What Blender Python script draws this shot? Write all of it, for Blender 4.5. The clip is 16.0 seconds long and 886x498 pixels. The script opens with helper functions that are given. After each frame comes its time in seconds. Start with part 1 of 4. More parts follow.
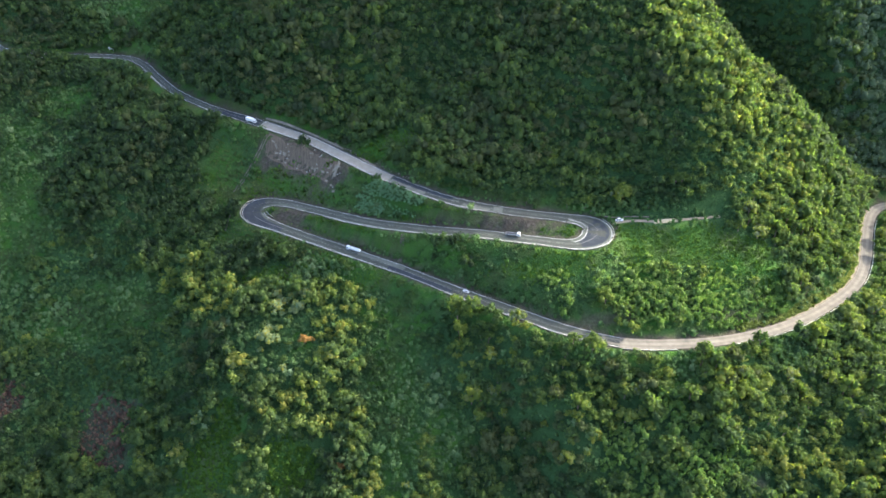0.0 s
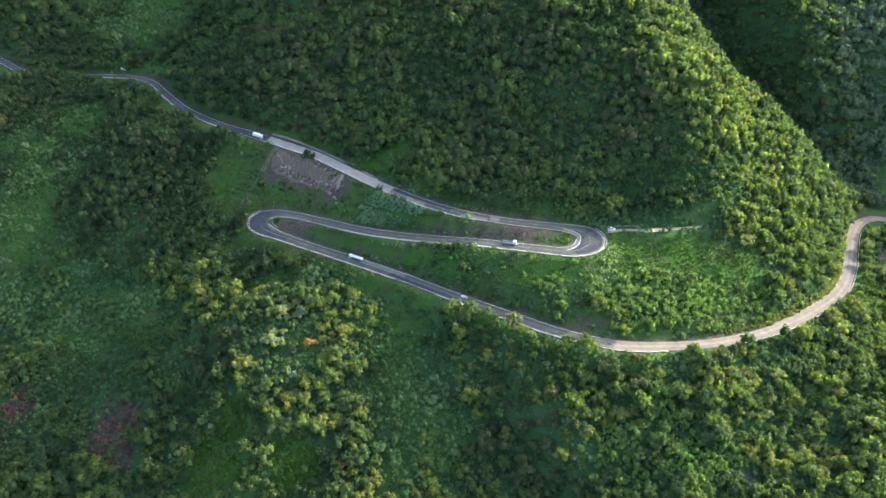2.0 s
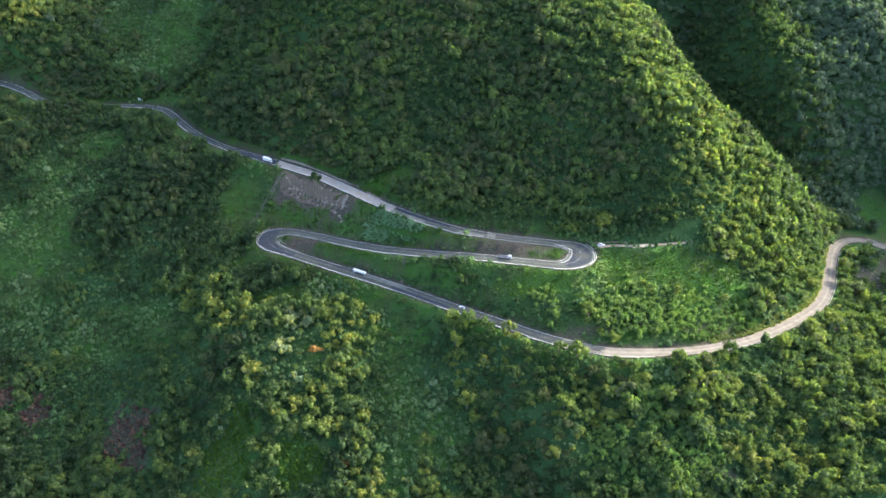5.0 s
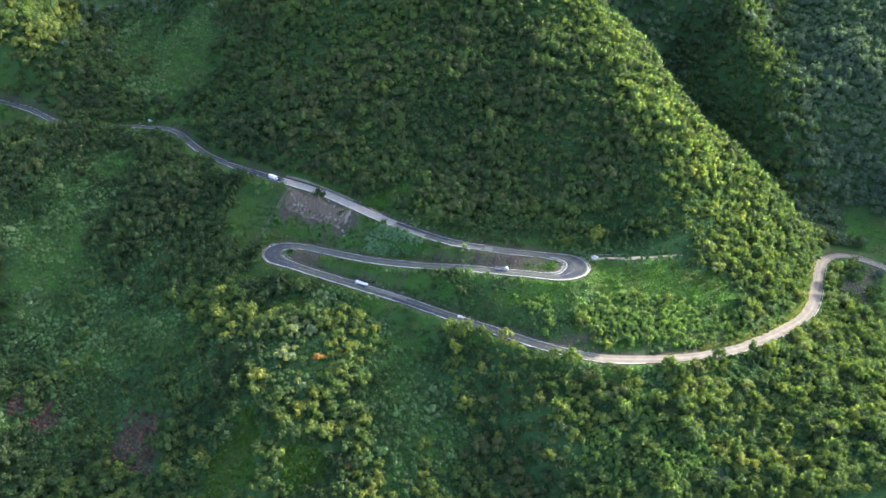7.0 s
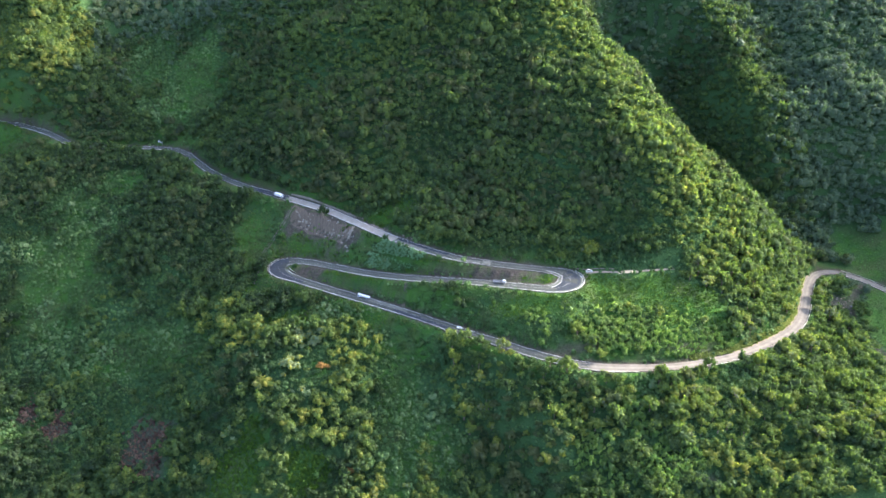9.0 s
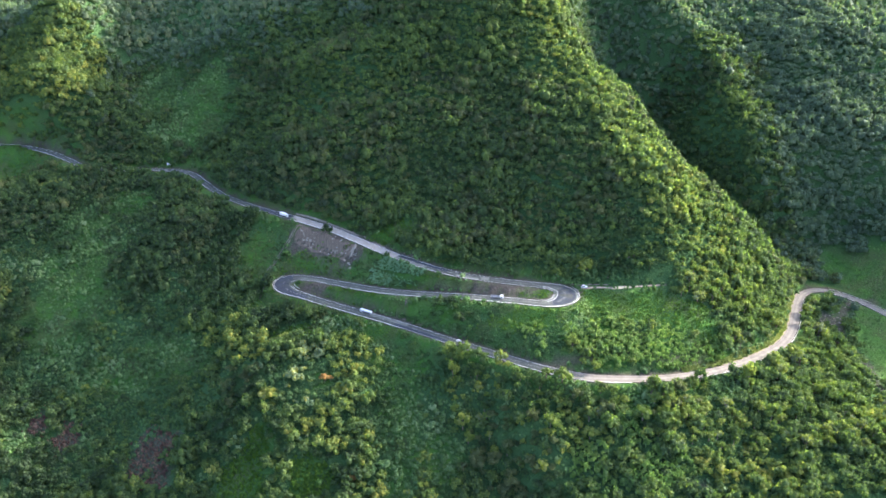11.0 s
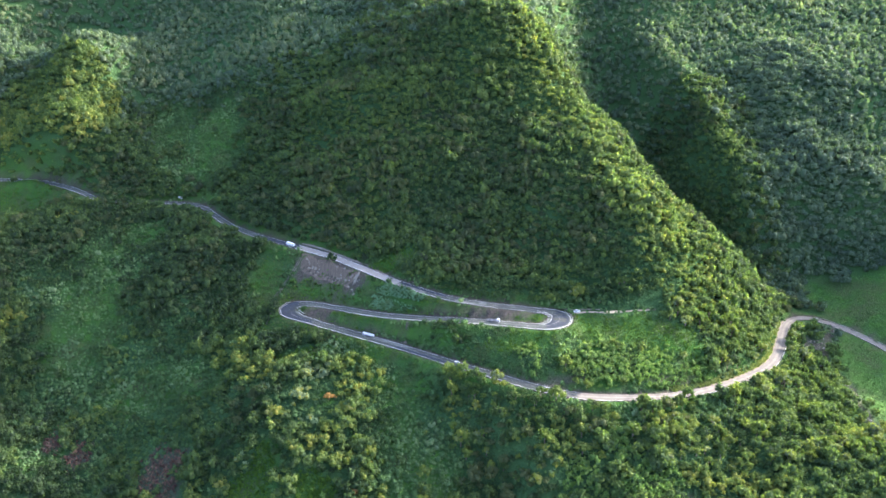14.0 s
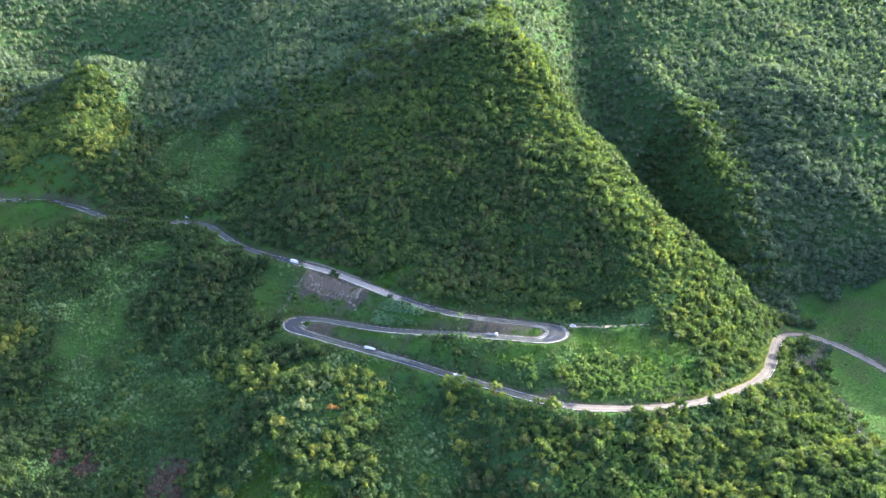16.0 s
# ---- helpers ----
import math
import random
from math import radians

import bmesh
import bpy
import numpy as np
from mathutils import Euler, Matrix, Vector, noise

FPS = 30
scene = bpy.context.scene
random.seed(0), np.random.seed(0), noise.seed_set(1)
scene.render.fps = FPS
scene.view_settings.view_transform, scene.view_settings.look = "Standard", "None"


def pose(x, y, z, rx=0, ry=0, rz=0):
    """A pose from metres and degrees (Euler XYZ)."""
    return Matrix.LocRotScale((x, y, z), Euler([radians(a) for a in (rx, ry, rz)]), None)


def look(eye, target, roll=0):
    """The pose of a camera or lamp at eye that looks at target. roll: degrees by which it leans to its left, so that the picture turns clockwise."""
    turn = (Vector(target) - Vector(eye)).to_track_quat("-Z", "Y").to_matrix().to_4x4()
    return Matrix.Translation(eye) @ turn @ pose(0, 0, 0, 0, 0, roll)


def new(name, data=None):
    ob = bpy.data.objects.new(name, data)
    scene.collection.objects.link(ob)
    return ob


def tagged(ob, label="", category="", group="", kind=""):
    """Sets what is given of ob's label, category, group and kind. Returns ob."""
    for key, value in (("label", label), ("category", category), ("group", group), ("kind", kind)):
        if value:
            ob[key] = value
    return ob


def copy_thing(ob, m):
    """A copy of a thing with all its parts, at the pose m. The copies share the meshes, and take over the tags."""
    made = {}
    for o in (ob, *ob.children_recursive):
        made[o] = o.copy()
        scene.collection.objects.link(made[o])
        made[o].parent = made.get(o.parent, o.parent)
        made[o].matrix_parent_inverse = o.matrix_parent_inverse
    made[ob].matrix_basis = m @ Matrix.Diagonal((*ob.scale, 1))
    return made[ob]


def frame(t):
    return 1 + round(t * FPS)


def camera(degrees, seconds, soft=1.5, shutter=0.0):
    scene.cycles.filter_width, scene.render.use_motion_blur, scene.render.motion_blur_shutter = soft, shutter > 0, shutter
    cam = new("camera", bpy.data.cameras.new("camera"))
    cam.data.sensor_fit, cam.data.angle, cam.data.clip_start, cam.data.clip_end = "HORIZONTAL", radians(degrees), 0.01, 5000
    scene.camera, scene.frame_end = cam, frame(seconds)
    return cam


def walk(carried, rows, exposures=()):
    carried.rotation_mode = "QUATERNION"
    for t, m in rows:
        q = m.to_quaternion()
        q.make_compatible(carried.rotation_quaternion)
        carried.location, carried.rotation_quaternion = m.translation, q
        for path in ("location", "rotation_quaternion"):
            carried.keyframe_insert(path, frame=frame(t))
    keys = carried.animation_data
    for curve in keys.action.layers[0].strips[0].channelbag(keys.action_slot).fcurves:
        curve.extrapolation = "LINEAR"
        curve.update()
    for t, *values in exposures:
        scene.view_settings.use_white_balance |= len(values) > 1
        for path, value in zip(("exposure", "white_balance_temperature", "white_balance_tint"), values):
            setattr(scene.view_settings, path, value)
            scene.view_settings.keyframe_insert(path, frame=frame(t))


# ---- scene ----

# ---------------------------------------------------------------- camera
cam = camera(61.7, 16.0, soft=1.6)


def shot(t, x, y, z, yaw, pitch, roll):
    return t, Matrix.Translation((x, y, z)) @ pose(0, 0, 0, 90 + pitch, 0, yaw) @ pose(0, 0, 0, 0, 0, roll)


walk(cam, [shot(*r) for r in (
    (0.0, 17.3, -393.9, 291.4, 0.02, -39.09, -0.12),
    (1.0, 17.5, -405.5, 291.3, 0.00, -37.91, -0.10),
    (2.0, 17.7, -417.2, 291.3, -0.01, -36.74, -0.05),
    (3.0, 17.8, -428.8, 291.3, -0.03, -35.59, 0.00),
    (4.0, 18.0, -440.4, 291.3, -0.03, -34.48, 0.04),
    (6.5, 18.5, -469.2, 291.5, -0.04, -31.61, 0.11),
    (7.5, 18.6, -480.6, 291.6, -0.05, -30.51, 0.13),
    (8.5, 18.8, -491.9, 291.6, -0.03, -29.37, 0.16),
    (9.0, 18.9, -497.6, 291.6, -0.03, -28.79, 0.17),
    (11.5, 19.5, -525.5, 291.4, 0.01, -25.87, 0.25),
    (12.5, 19.7, -536.4, 291.1, 0.02, -24.70, 0.29),
    (13.5, 20.0, -547.3, 290.8, 0.03, -23.54, 0.30),
    (14.5, 20.3, -558.0, 290.4, 0.05, -22.42, 0.32),
    (15.0, 20.4, -563.3, 290.1, 0.07, -21.83, 0.34),
    (15.5, 20.6, -568.6, 289.8, 0.07, -21.33, 0.35),
    (16.0, 20.7, -573.8, 289.5, 0.07, -20.89, 0.37),
)], exposures=((0.0, 2.95, 6000, 13), (16.0, 3.30, 5600, 22)))

# ---------------------------------------------------------------- light
SUN_TO = Vector((0.84, 0.40, 0.395)).normalized()      # towards the sun: low, ahead and to the east
world = bpy.data.worlds.new("sky")
scene.world = world
world.use_nodes = True
nt = world.node_tree
sky = nt.nodes.new("ShaderNodeTexSky")
sky.sky_type = "NISHITA"
sky.sun_disc = False
sky.sun_elevation = math.asin(SUN_TO.z)
sky.sun_rotation = math.atan2(SUN_TO.x, SUN_TO.y)
sky.air_density, sky.dust_density, sky.ozone_density = 0.9, 4.5, 0.7
nt.links.new(sky.outputs[0], nt.nodes["Background"].inputs[0])
nt.nodes["Background"].inputs[1].default_value = 0.15

sun_data = bpy.data.lights.new("sun", "SUN")
sun_data.energy, sun_data.angle, sun_data.color = 2.2, radians(0.6), (1.0, 0.90, 0.72)
sun_ob = new("sun", sun_data)
sun_ob.matrix_world = look(SUN_TO * 900, (0, 0, 0))

# ---------------------------------------------------------------- materials


class Nodes:
    """A small wrapper to write node materials in a few lines."""

    def __init__(self, name):
        self.mat = bpy.data.materials.new(name)
        self.mat.use_nodes = True
        self.tree = self.mat.node_tree
        self.bsdf = self.tree.nodes["Principled BSDF"]
        self.out = self.tree.nodes["Material Output"]

    def add(self, kind, **inputs):
        node = self.tree.nodes.new("ShaderNode" + kind)
        for key, value in inputs.items():
            self.put(node.inputs[key.replace("_", " ")], value)
        return node

    def put(self, socket, value):
        if isinstance(value, bpy.types.NodeSocket):
            self.tree.links.new(value, socket)
        else:
            socket.default_value = value

    def place(self):
        return self.add("NewGeometry").outputs["Position"]

    def noise(self, scale, detail=4.0, rough=0.55, vector=None):
        node = self.add("TexNoise", Scale=scale, Detail=detail, Roughness=rough)
        self.put(node.inputs["Vector"], vector if vector else self.place())
        return node.outputs["Fac"]

    def ramp(self, fac, *stops):
        node = self.add("ValToRGB")
        self.put(node.inputs["Fac"], fac)
        ends = node.color_ramp.elements
        while len(ends) < len(stops):
            ends.new(0.5)
        for e, (at, col) in zip(ends, stops):
            e.position, e.color = at, (*col, 1.0)
        return node.outputs["Color"]

    def mix(self, fac, a, b, how="MIX"):
        node = self.tree.nodes.new("ShaderNodeMix")
        node.data_type, node.blend_type = "RGBA", how
        for socket, value in ((node.inputs[0], fac), (node.inputs[6], a), (node.inputs[7], b)):
            if isinstance(value, tuple) and len(value) == 3:
                value = (*value, 1.0)
            self.put(socket, value)
        return node.outputs[2]

    def math(self, how, a, b=0.0, c=0.5):
        node = self.tree.nodes.new("ShaderNodeMath")
        node.operation = how
        self.put(node.inputs[0], a)
        self.put(node.inputs[1], b)
        self.put(node.inputs[2], c)
        return node.outputs[0]

    def attr(self, name):
        node = self.add("Attribute")
        node.attribute_name = name
        return node.outputs["Fac"]

    def bump(self, height, strength=0.4, distance=0.2):
        node = self.add("Bump", Strength=strength, Distance=distance, Height=height)
        self.put(self.bsdf.inputs["Normal"], node.outputs["Normal"])

    def done(self, color, rough=0.8, spec=0.3, metal=0.0):
        self.put(self.bsdf.inputs["Base Color"], color)
        self.put(self.bsdf.inputs["Roughness"], rough)
        self.put(self.bsdf.inputs["Specular IOR Level"], spec)
        self.put(self.bsdf.inputs["Metallic"], metal)
        return self.mat


def foliage(name, stops, tone, glow=0.50, rough=0.8, down=0.0, gloss=0.06):
    """Leaves: tone picks the tree's green, each leaf varies, light passes through."""
    n = Nodes(name)
    if tone == "object":
        fac = n.add("ObjectInfo").outputs["Random"]
    else:
        fac = n.attr(tone)
    leaf = n.add("NewGeometry").outputs["Random Per Island"]
    fac = n.math("ADD", fac, n.math("MULTIPLY", n.math("SUBTRACT", leaf, 0.5), 0.35))
    col = n.ramp(fac, *stops)
    col = n.mix(0.5, col, n.ramp(n.noise(0.03, 3), (0.3, (0.55, 0.6, 0.6)), (0.7, (1.35, 1.3, 1.1))), "MULTIPLY")
    col = n.mix(1.0, col, (1.25, 0.96, 1.08), "MULTIPLY")
    n.bump(n.noise(1.5, 3, 0.6), 0.9, 0.7)
    mat = n.done(col, rough, gloss)
    n.put(n.bsdf.inputs["Sheen Weight"], down)          # pale sheen, set only on the far leaves, in place of haze
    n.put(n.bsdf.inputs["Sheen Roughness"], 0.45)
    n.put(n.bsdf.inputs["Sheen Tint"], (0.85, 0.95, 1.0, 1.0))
    trans = n.add("BsdfTranslucent")
    n.put(trans.inputs["Color"], n.mix(1.0, col, (1.25, 1.45, 0.60), "MULTIPLY"))
    mixed = n.add("MixShader")
    n.put(mixed.inputs[0], glow)
    n.tree.links.new(n.bsdf.outputs[0], mixed.inputs[1])
    n.tree.links.new(trans.outputs[0], mixed.inputs[2])
    n.tree.links.new(mixed.outputs[0], n.out.inputs["Surface"])
    return mat


WOODS = ((0.02, (0.026, 0.054, 0.026)), (0.30, (0.046, 0.096, 0.034)), (0.55, (0.078, 0.142, 0.036)), (0.80, (0.142, 0.188, 0.038)), (1.0, (0.105, 0.185, 0.100)))
MIXED = ((0.0, (0.034, 0.074, 0.025)), (0.35, (0.054, 0.106, 0.029)), (0.75, (0.086, 0.146, 0.033)), (0.95, (0.112, 0.165, 0.036)), (1.0, (0.095, 0.150, 0.080)))
M_FOREST = foliage("forest_leaves", WOODS, "tone")
M_OLIVE = foliage("olive_leaves", ((0.05, (0.034, 0.062, 0.030)), (0.35, (0.048, 0.082, 0.034)), (0.65, (0.056, 0.091, 0.036)), (0.97, (0.064, 0.098, 0.038))), "tone", 0.45)
M_CREEPER = foliage("creeper_leaves", ((0.05, (0.060, 0.160, 0.070)), (0.5, (0.080, 0.200, 0.092)), (0.97, (0.110, 0.235, 0.120))), "tone", 0.35)
M_TREE = foliage("tree_leaves", MIXED, "object")
M_SHRUB = foliage("shrub_leaves", ((0.05, (0.044, 0.108, 0.030)), (0.5, (0.076, 0.165, 0.044)), (0.97, (0.122, 0.200, 0.062))), "tone", 0.5)
M_VINE = foliage("vine_leaves", ((0.05, (0.034, 0.080, 0.028)), (0.5, (0.060, 0.138, 0.044)), (0.97, (0.110, 0.195, 0.090))), "tone", 0.32)
M_GRASS = foliage("grass_blades", ((0.05, (0.028, 0.076, 0.011)), (0.5, (0.046, 0.110, 0.016)), (0.97, (0.088, 0.142, 0.028))), "tone", 0.42)
# far leaves: haze is put into their paler, bluer colour
M_FAR = foliage("haze_paled_leaves", ((0.05, (0.040, 0.082, 0.046)), (0.5, (0.066, 0.124, 0.062)), (0.97, (0.125, 0.172, 0.078))), "tone", 0.42, 0.8, 0.06, 0.1)
M_STRAW = foliage("dry_grass", ((0.05, (0.090, 0.155, 0.042)), (0.5, (0.122, 0.190, 0.052)), (0.97, (0.165, 0.225, 0.066))), "tone", 0.4)
M_DRY = foliage("dead_scrub", ((0.05, (0.040, 0.030, 0.024)), (0.5, (0.084, 0.066, 0.043)), (0.85, (0.110, 0.090, 0.060)), (0.97, (0.060, 0.085, 0.035))), "tone", 0.2)
M_RUST = foliage("rust_leaves", ((0.05, (0.15, 0.105, 0.030)), (0.5, (0.21, 0.155, 0.050)), (0.97, (0.24, 0.19, 0.070))), "object")


def bark_material():
    n = Nodes("bark")
    f = n.noise(3.0, 6)
    n.bump(f, 0.6, 0.05)
    return n.done(n.ramp(f, (0.3, (0.06, 0.045, 0.03)), (0.7, (0.20, 0.16, 0.12))), 0.9, 0.2)


def ground_material():
    n = Nodes("hillside_ground")
    fine, mid, wide = n.noise(1.1, 6, 0.65), n.noise(0.16, 5), n.noise(0.018, 4)
    green = n.ramp(fine, (0.25, (0.022, 0.056, 0.010)), (0.55, (0.040, 0.098, 0.016)), (0.8, (0.066, 0.130, 0.026)))
    green = n.mix(n.ramp(mid, (0.4, (0, 0, 0)), (0.65, (1, 1, 1))), green, (0.035, 0.075, 0.022))
    green = n.mix(n.ramp(wide, (0.45, (0, 0, 0)), (0.7, (0.6, 0.6, 0.6))), green, (0.056, 0.108, 0.022))
    dry = n.ramp(n.noise(0.045, 5, 0.6), (0.46, (0, 0, 0)), (0.62, (0.65, 0.65, 0.65)))
    green = n.mix(dry, green, n.ramp(fine, (0.3, (0.034, 0.044, 0.018)), (0.75, (0.078, 0.088, 0.036))))
    litter = n.ramp(fine, (0.25, (0.022, 0.046, 0.017)), (0.55, (0.038, 0.076, 0.025)), (0.8, (0.058, 0.102, 0.037)))
    green = n.mix(n.attr("meadow"), litter, green)
    soil = n.ramp(n.noise(0.6, 6, 0.7), (0.3, (0.030, 0.026, 0.021)), (0.55, (0.062, 0.053, 0.042)), (0.8, (0.125, 0.108, 0.086)))
    bare = n.math("MULTIPLY", n.attr("soil"), n.ramp(n.noise(0.35, 5), (0.25, (0.6, 0.6, 0.6)), (0.5, (1, 1, 1))))
    n.bump(n.math("ADD", fine, n.noise(0.4, 5, 0.6)), 1.0, 1.2)
    return n.done(n.mix(bare, green, soil), 1.0, 0.02)


def asphalt_material():
    n = Nodes("asphalt")
    fine, wide = n.noise(4.0, 6, 0.7), n.noise(0.12, 4)
    col = n.ramp(wide, (0.3, (0.021, 0.024, 0.020)), (0.7, (0.042, 0.047, 0.038)))
    col = n.mix(0.35, col, n.ramp(fine, (0.3, (0.019, 0.022, 0.018)), (0.7, (0.064, 0.070, 0.056))))
    n.bump(fine, 0.2, 0.02)
    return n.done(col, 0.92, 0.15)


def concrete_material(name, low, high):
    n = Nodes(name)
    fine, wide = n.noise(2.2, 6, 0.7), n.noise(0.25, 4)
    col = n.mix(0.4, n.ramp(wide, (0.3, low), (0.7, high)), n.ramp(fine, (0.25, low), (0.75, high)))
    n.bump(fine, 0.25, 0.03)
    return n.done(col, 0.92, 0.12)


def paint_material(name, col, rough=0.4, metal=0.0):
    n = Nodes(name)
    f = n.noise(3.0, 5, 0.6)
    return n.done(n.ramp(f, (0.3, tuple(c * 0.8 for c in col)), (0.65, col)), rough, 0.5, metal)


M_BARK = bark_material()
M_GROUND = ground_material()
M_ASPHALT = asphalt_material()
M_CONCRETE = concrete_material("pale_concrete", (0.068, 0.072, 0.058), (0.130, 0.136, 0.110))
M_DUSTY = concrete_material("dusty_asphalt", (0.086, 0.079, 0.062), (0.160, 0.148, 0.118))
M_PARAPET = concrete_material("whitewashed_concrete", (0.33, 0.34, 0.28), (0.63, 0.65, 0.54))
M_TRACKS = concrete_material("tyre_worn_surface", (0.066, 0.061, 0.049), (0.130, 0.120, 0.096))
M_KERB = concrete_material("parapet_concrete", (0.040, 0.040, 0.034), (0.095, 0.093, 0.080))
M_STONE = concrete_material("weathered_stone", (0.075, 0.064, 0.049), (0.235, 0.204, 0.158))
M_DRAIN = concrete_material("stained_stone", (0.050, 0.042, 0.032), (0.170, 0.142, 0.112))
M_ROCK = concrete_material("stream_rock", (0.11, 0.105, 0.092), (0.30, 0.285, 0.255))
M_WORN = concrete_material("polished_asphalt", (0.042, 0.047, 0.038), (0.080, 0.088, 0.070))
M_LINE = paint_material("road_paint", (0.56, 0.56, 0.52), 0.6)
M_CENTRE = concrete_material("faded_paint", (0.09, 0.09, 0.08), (0.30, 0.30, 0.27))
M_DIRT = concrete_material("dirt_track", (0.15, 0.125, 0.085), (0.27, 0.225, 0.16))
M_LANE = concrete_material("worn_concrete", (0.050, 0.055, 0.044), (0.095, 0.102, 0.082))
M_SAND = concrete_material("pale_sand", (0.30, 0.25, 0.15), (0.46, 0.38, 0.24))
M_SLAB = concrete_material("bright_concrete", (0.150, 0.136, 0.108), (0.245, 0.226, 0.184))
M_TAR = concrete_material("fresh_asphalt", (0.018, 0.022, 0.027), (0.034, 0.040, 0.047))
M_GRIT = concrete_material("gritty_earth", (0.028, 0.025, 0.020), (0.075, 0.066, 0.052))
M_VERGE = concrete_material("sandy_verge", (0.090, 0.080, 0.052), (0.180, 0.156, 0.100))


def streaked_material(name, low, high, turn):
    """Masonry with rain streaks that run down the bank."""
    n = Nodes(name)
    lie = n.add("Mapping", Rotation=(0, 0, radians(turn)), Scale=(0.9, 0.10, 0.12))
    n.put(lie.inputs["Vector"], n.place())
    streak, fine = n.noise(1.0, 5, 0.65, lie.outputs[0]), n.noise(1.6, 6, 0.7)
    col = n.mix(0.45, n.ramp(streak, (0.32, low), (0.68, high)), n.ramp(fine, (0.3, low), (0.72, high)))
    n.bump(fine, 0.5, 0.15)
    return n.done(col, 0.92, 0.12)


M_FACING = streaked_material("earthy_masonry", (0.046, 0.034, 0.024), (0.135, 0.105, 0.076), 33)
M_WHITE = paint_material("white_paint", (0.62, 0.62, 0.60), 0.4)
M_DARK = paint_material("dark_paint", (0.03, 0.03, 0.035), 0.4)
M_TANK = paint_material("tank_metal", (0.55, 0.56, 0.57), 0.4, 0.3)
M_TYRE = paint_material("tyre_rubber", (0.02, 0.02, 0.02), 0.9)
M_GLASS = paint_material("tinted_glass", (0.02, 0.025, 0.03), 0.08)

# ---------------------------------------------------------------- the lie of the land
KX = np.array([-560, -330, -200, -105, -10, 75, 140, 200, 260, 340, 540.0])
KY = np.array([-300, -170, -95, -30, 20, 75, 130, 190, 250, 310, 400, 600.0])
# spot heights row by row from south to north: the valley, then the mountain above it
VALLEY = np.array([
    [-51, -122, -128, -135, -128, -114, -95, -78, -59, -34, 18],
    [-45, -101, -100, -76, -69, -67, -44, -46, -40, -35, -12],
    [-38, -79, -75, -38, -40, -19, -15, -22, -34, -47, -26],
    [-27, -79, -48, -23, -10, 8, 5, 2, -18, -46, -24],
    [-24, -42, -23, -10, 17, 23, 31, 42, 1, -43, 17],
    [-20, -8, 10, 20, 41, 61, 82, 76, 42, -31, 61]], float)
MOUNTAIN = np.array([
    [-20, 14, 29, 62, 80, 92, 111, 94, 18, -32, 47],
    [3, 34, 49, 97, 129, 139, 135, 90, 7, 25, 45],
    [53, 55, 87, 131, 175, 208, 172, 72, 38, 72, 85],
    [104, 79, 130, 163, 206, 224, 179, 82, 78, 118, 130],
    [162, 124, 181, 205, 237, 249, 219, 134, 147, 166, 166],
    [243, 253, 264, 280, 302, 317, 315, 302, 291, 285, 245]], float)
SPOT = np.vstack([VALLEY, MOUNTAIN])


def spline_matrix(k):
    h, m = np.diff(k), len(k)
    a, b = np.eye(m), np.zeros((m, m))
    for i in range(1, m - 1):
        a[i, i - 1:i + 2] = h[i - 1], 2 * (h[i - 1] + h[i]), h[i]
        b[i, i - 1:i + 2] = 6 / h[i - 1], -6 / h[i - 1] - 6 / h[i], 6 / h[i]
    return np.linalg.solve(a, b)


MX, MY = spline_matrix(KX), spline_matrix(KY)


def weights(k, curve, x):
    """Natural cubic spline weights of the knots k at x, held level outside them."""
    x = np.clip(x, k[0], k[-1])
    h = np.diff(k)
    i = np.clip(np.searchsorted(k, x, side="right") - 1, 0, len(k) - 2)
    a = (k[i + 1] - x) / h[i]
    b = 1 - a
    e = np.eye(len(k))
    bend = (a ** 3 - a)[:, None] * curve[i] + (b ** 3 - b)[:, None] * curve[i + 1]
    return a[:, None] * e[i] + b[:, None] * e[i + 1] + bend * (h[i] ** 2 / 6)[:, None]


TABLE = np.random.RandomState(7).rand(64, 64)


def value_noise(x, y):
    i, j = np.floor(x).astype(int), np.floor(y).astype(int)
    u, v = x - i, y - j
    u, v = u * u * (3 - 2 * u), v * v * (3 - 2 * v)
    i0, i1, j0, j1 = i % 64, (i + 1) % 64, j % 64, (j + 1) % 64
    low = TABLE[i0, j0] * (1 - u) + TABLE[i1, j0] * u
    high = TABLE[i0, j1] * (1 - u) + TABLE[i1, j1] * u
    return low * (1 - v) + high * v - 0.5


def smooth(a, b, x):
    t = np.clip((x - a) / (b - a), 0, 1)
    return t * t * (3 - 2 * t)


# the mountain road, from the far west down to the valley in the east
UPPER = [(-520, 236, 36.5), (-457, 240, 35), (-431, 239, 34), (-399, 226, 33), (-372, 209, 32), (-345, 188, 31.5), (-310, 179, 31),
         (-277.6, 180.6, 30.5), (-241.7, 177.3, 30), (-226.2, 167.3, 29.7), (-211.8, 149.8, 29.2), (-187.3, 122, 28.1), (-156.4, 100.2, 26.3),
         (-114.7, 81.3, 23), (-78.6, 63.7, 20.2), (-54.8, 46.8, 18.5), (-18.2, 20.1, 16), (23.1, -1.6, 13.3), (59.1, -10.5, 11.1)]
MIDDLE = [(94.8, -15.6, 9.4), (105.3, -18, 8.9), (111.8, -22.3, 8.6), (113.2, -29.5, 8.3), (107.9, -36.4, 8), (98.8, -39.6, 7.6),
          (75.2, -34.8, 6.6), (40.6, -25.7, 4.7), (4.9, -17.4, 2), (-32.5, -4.9, -1.5), (-72.9, 15.4, -5.6), (-89.8, 23.8, -7.3)]
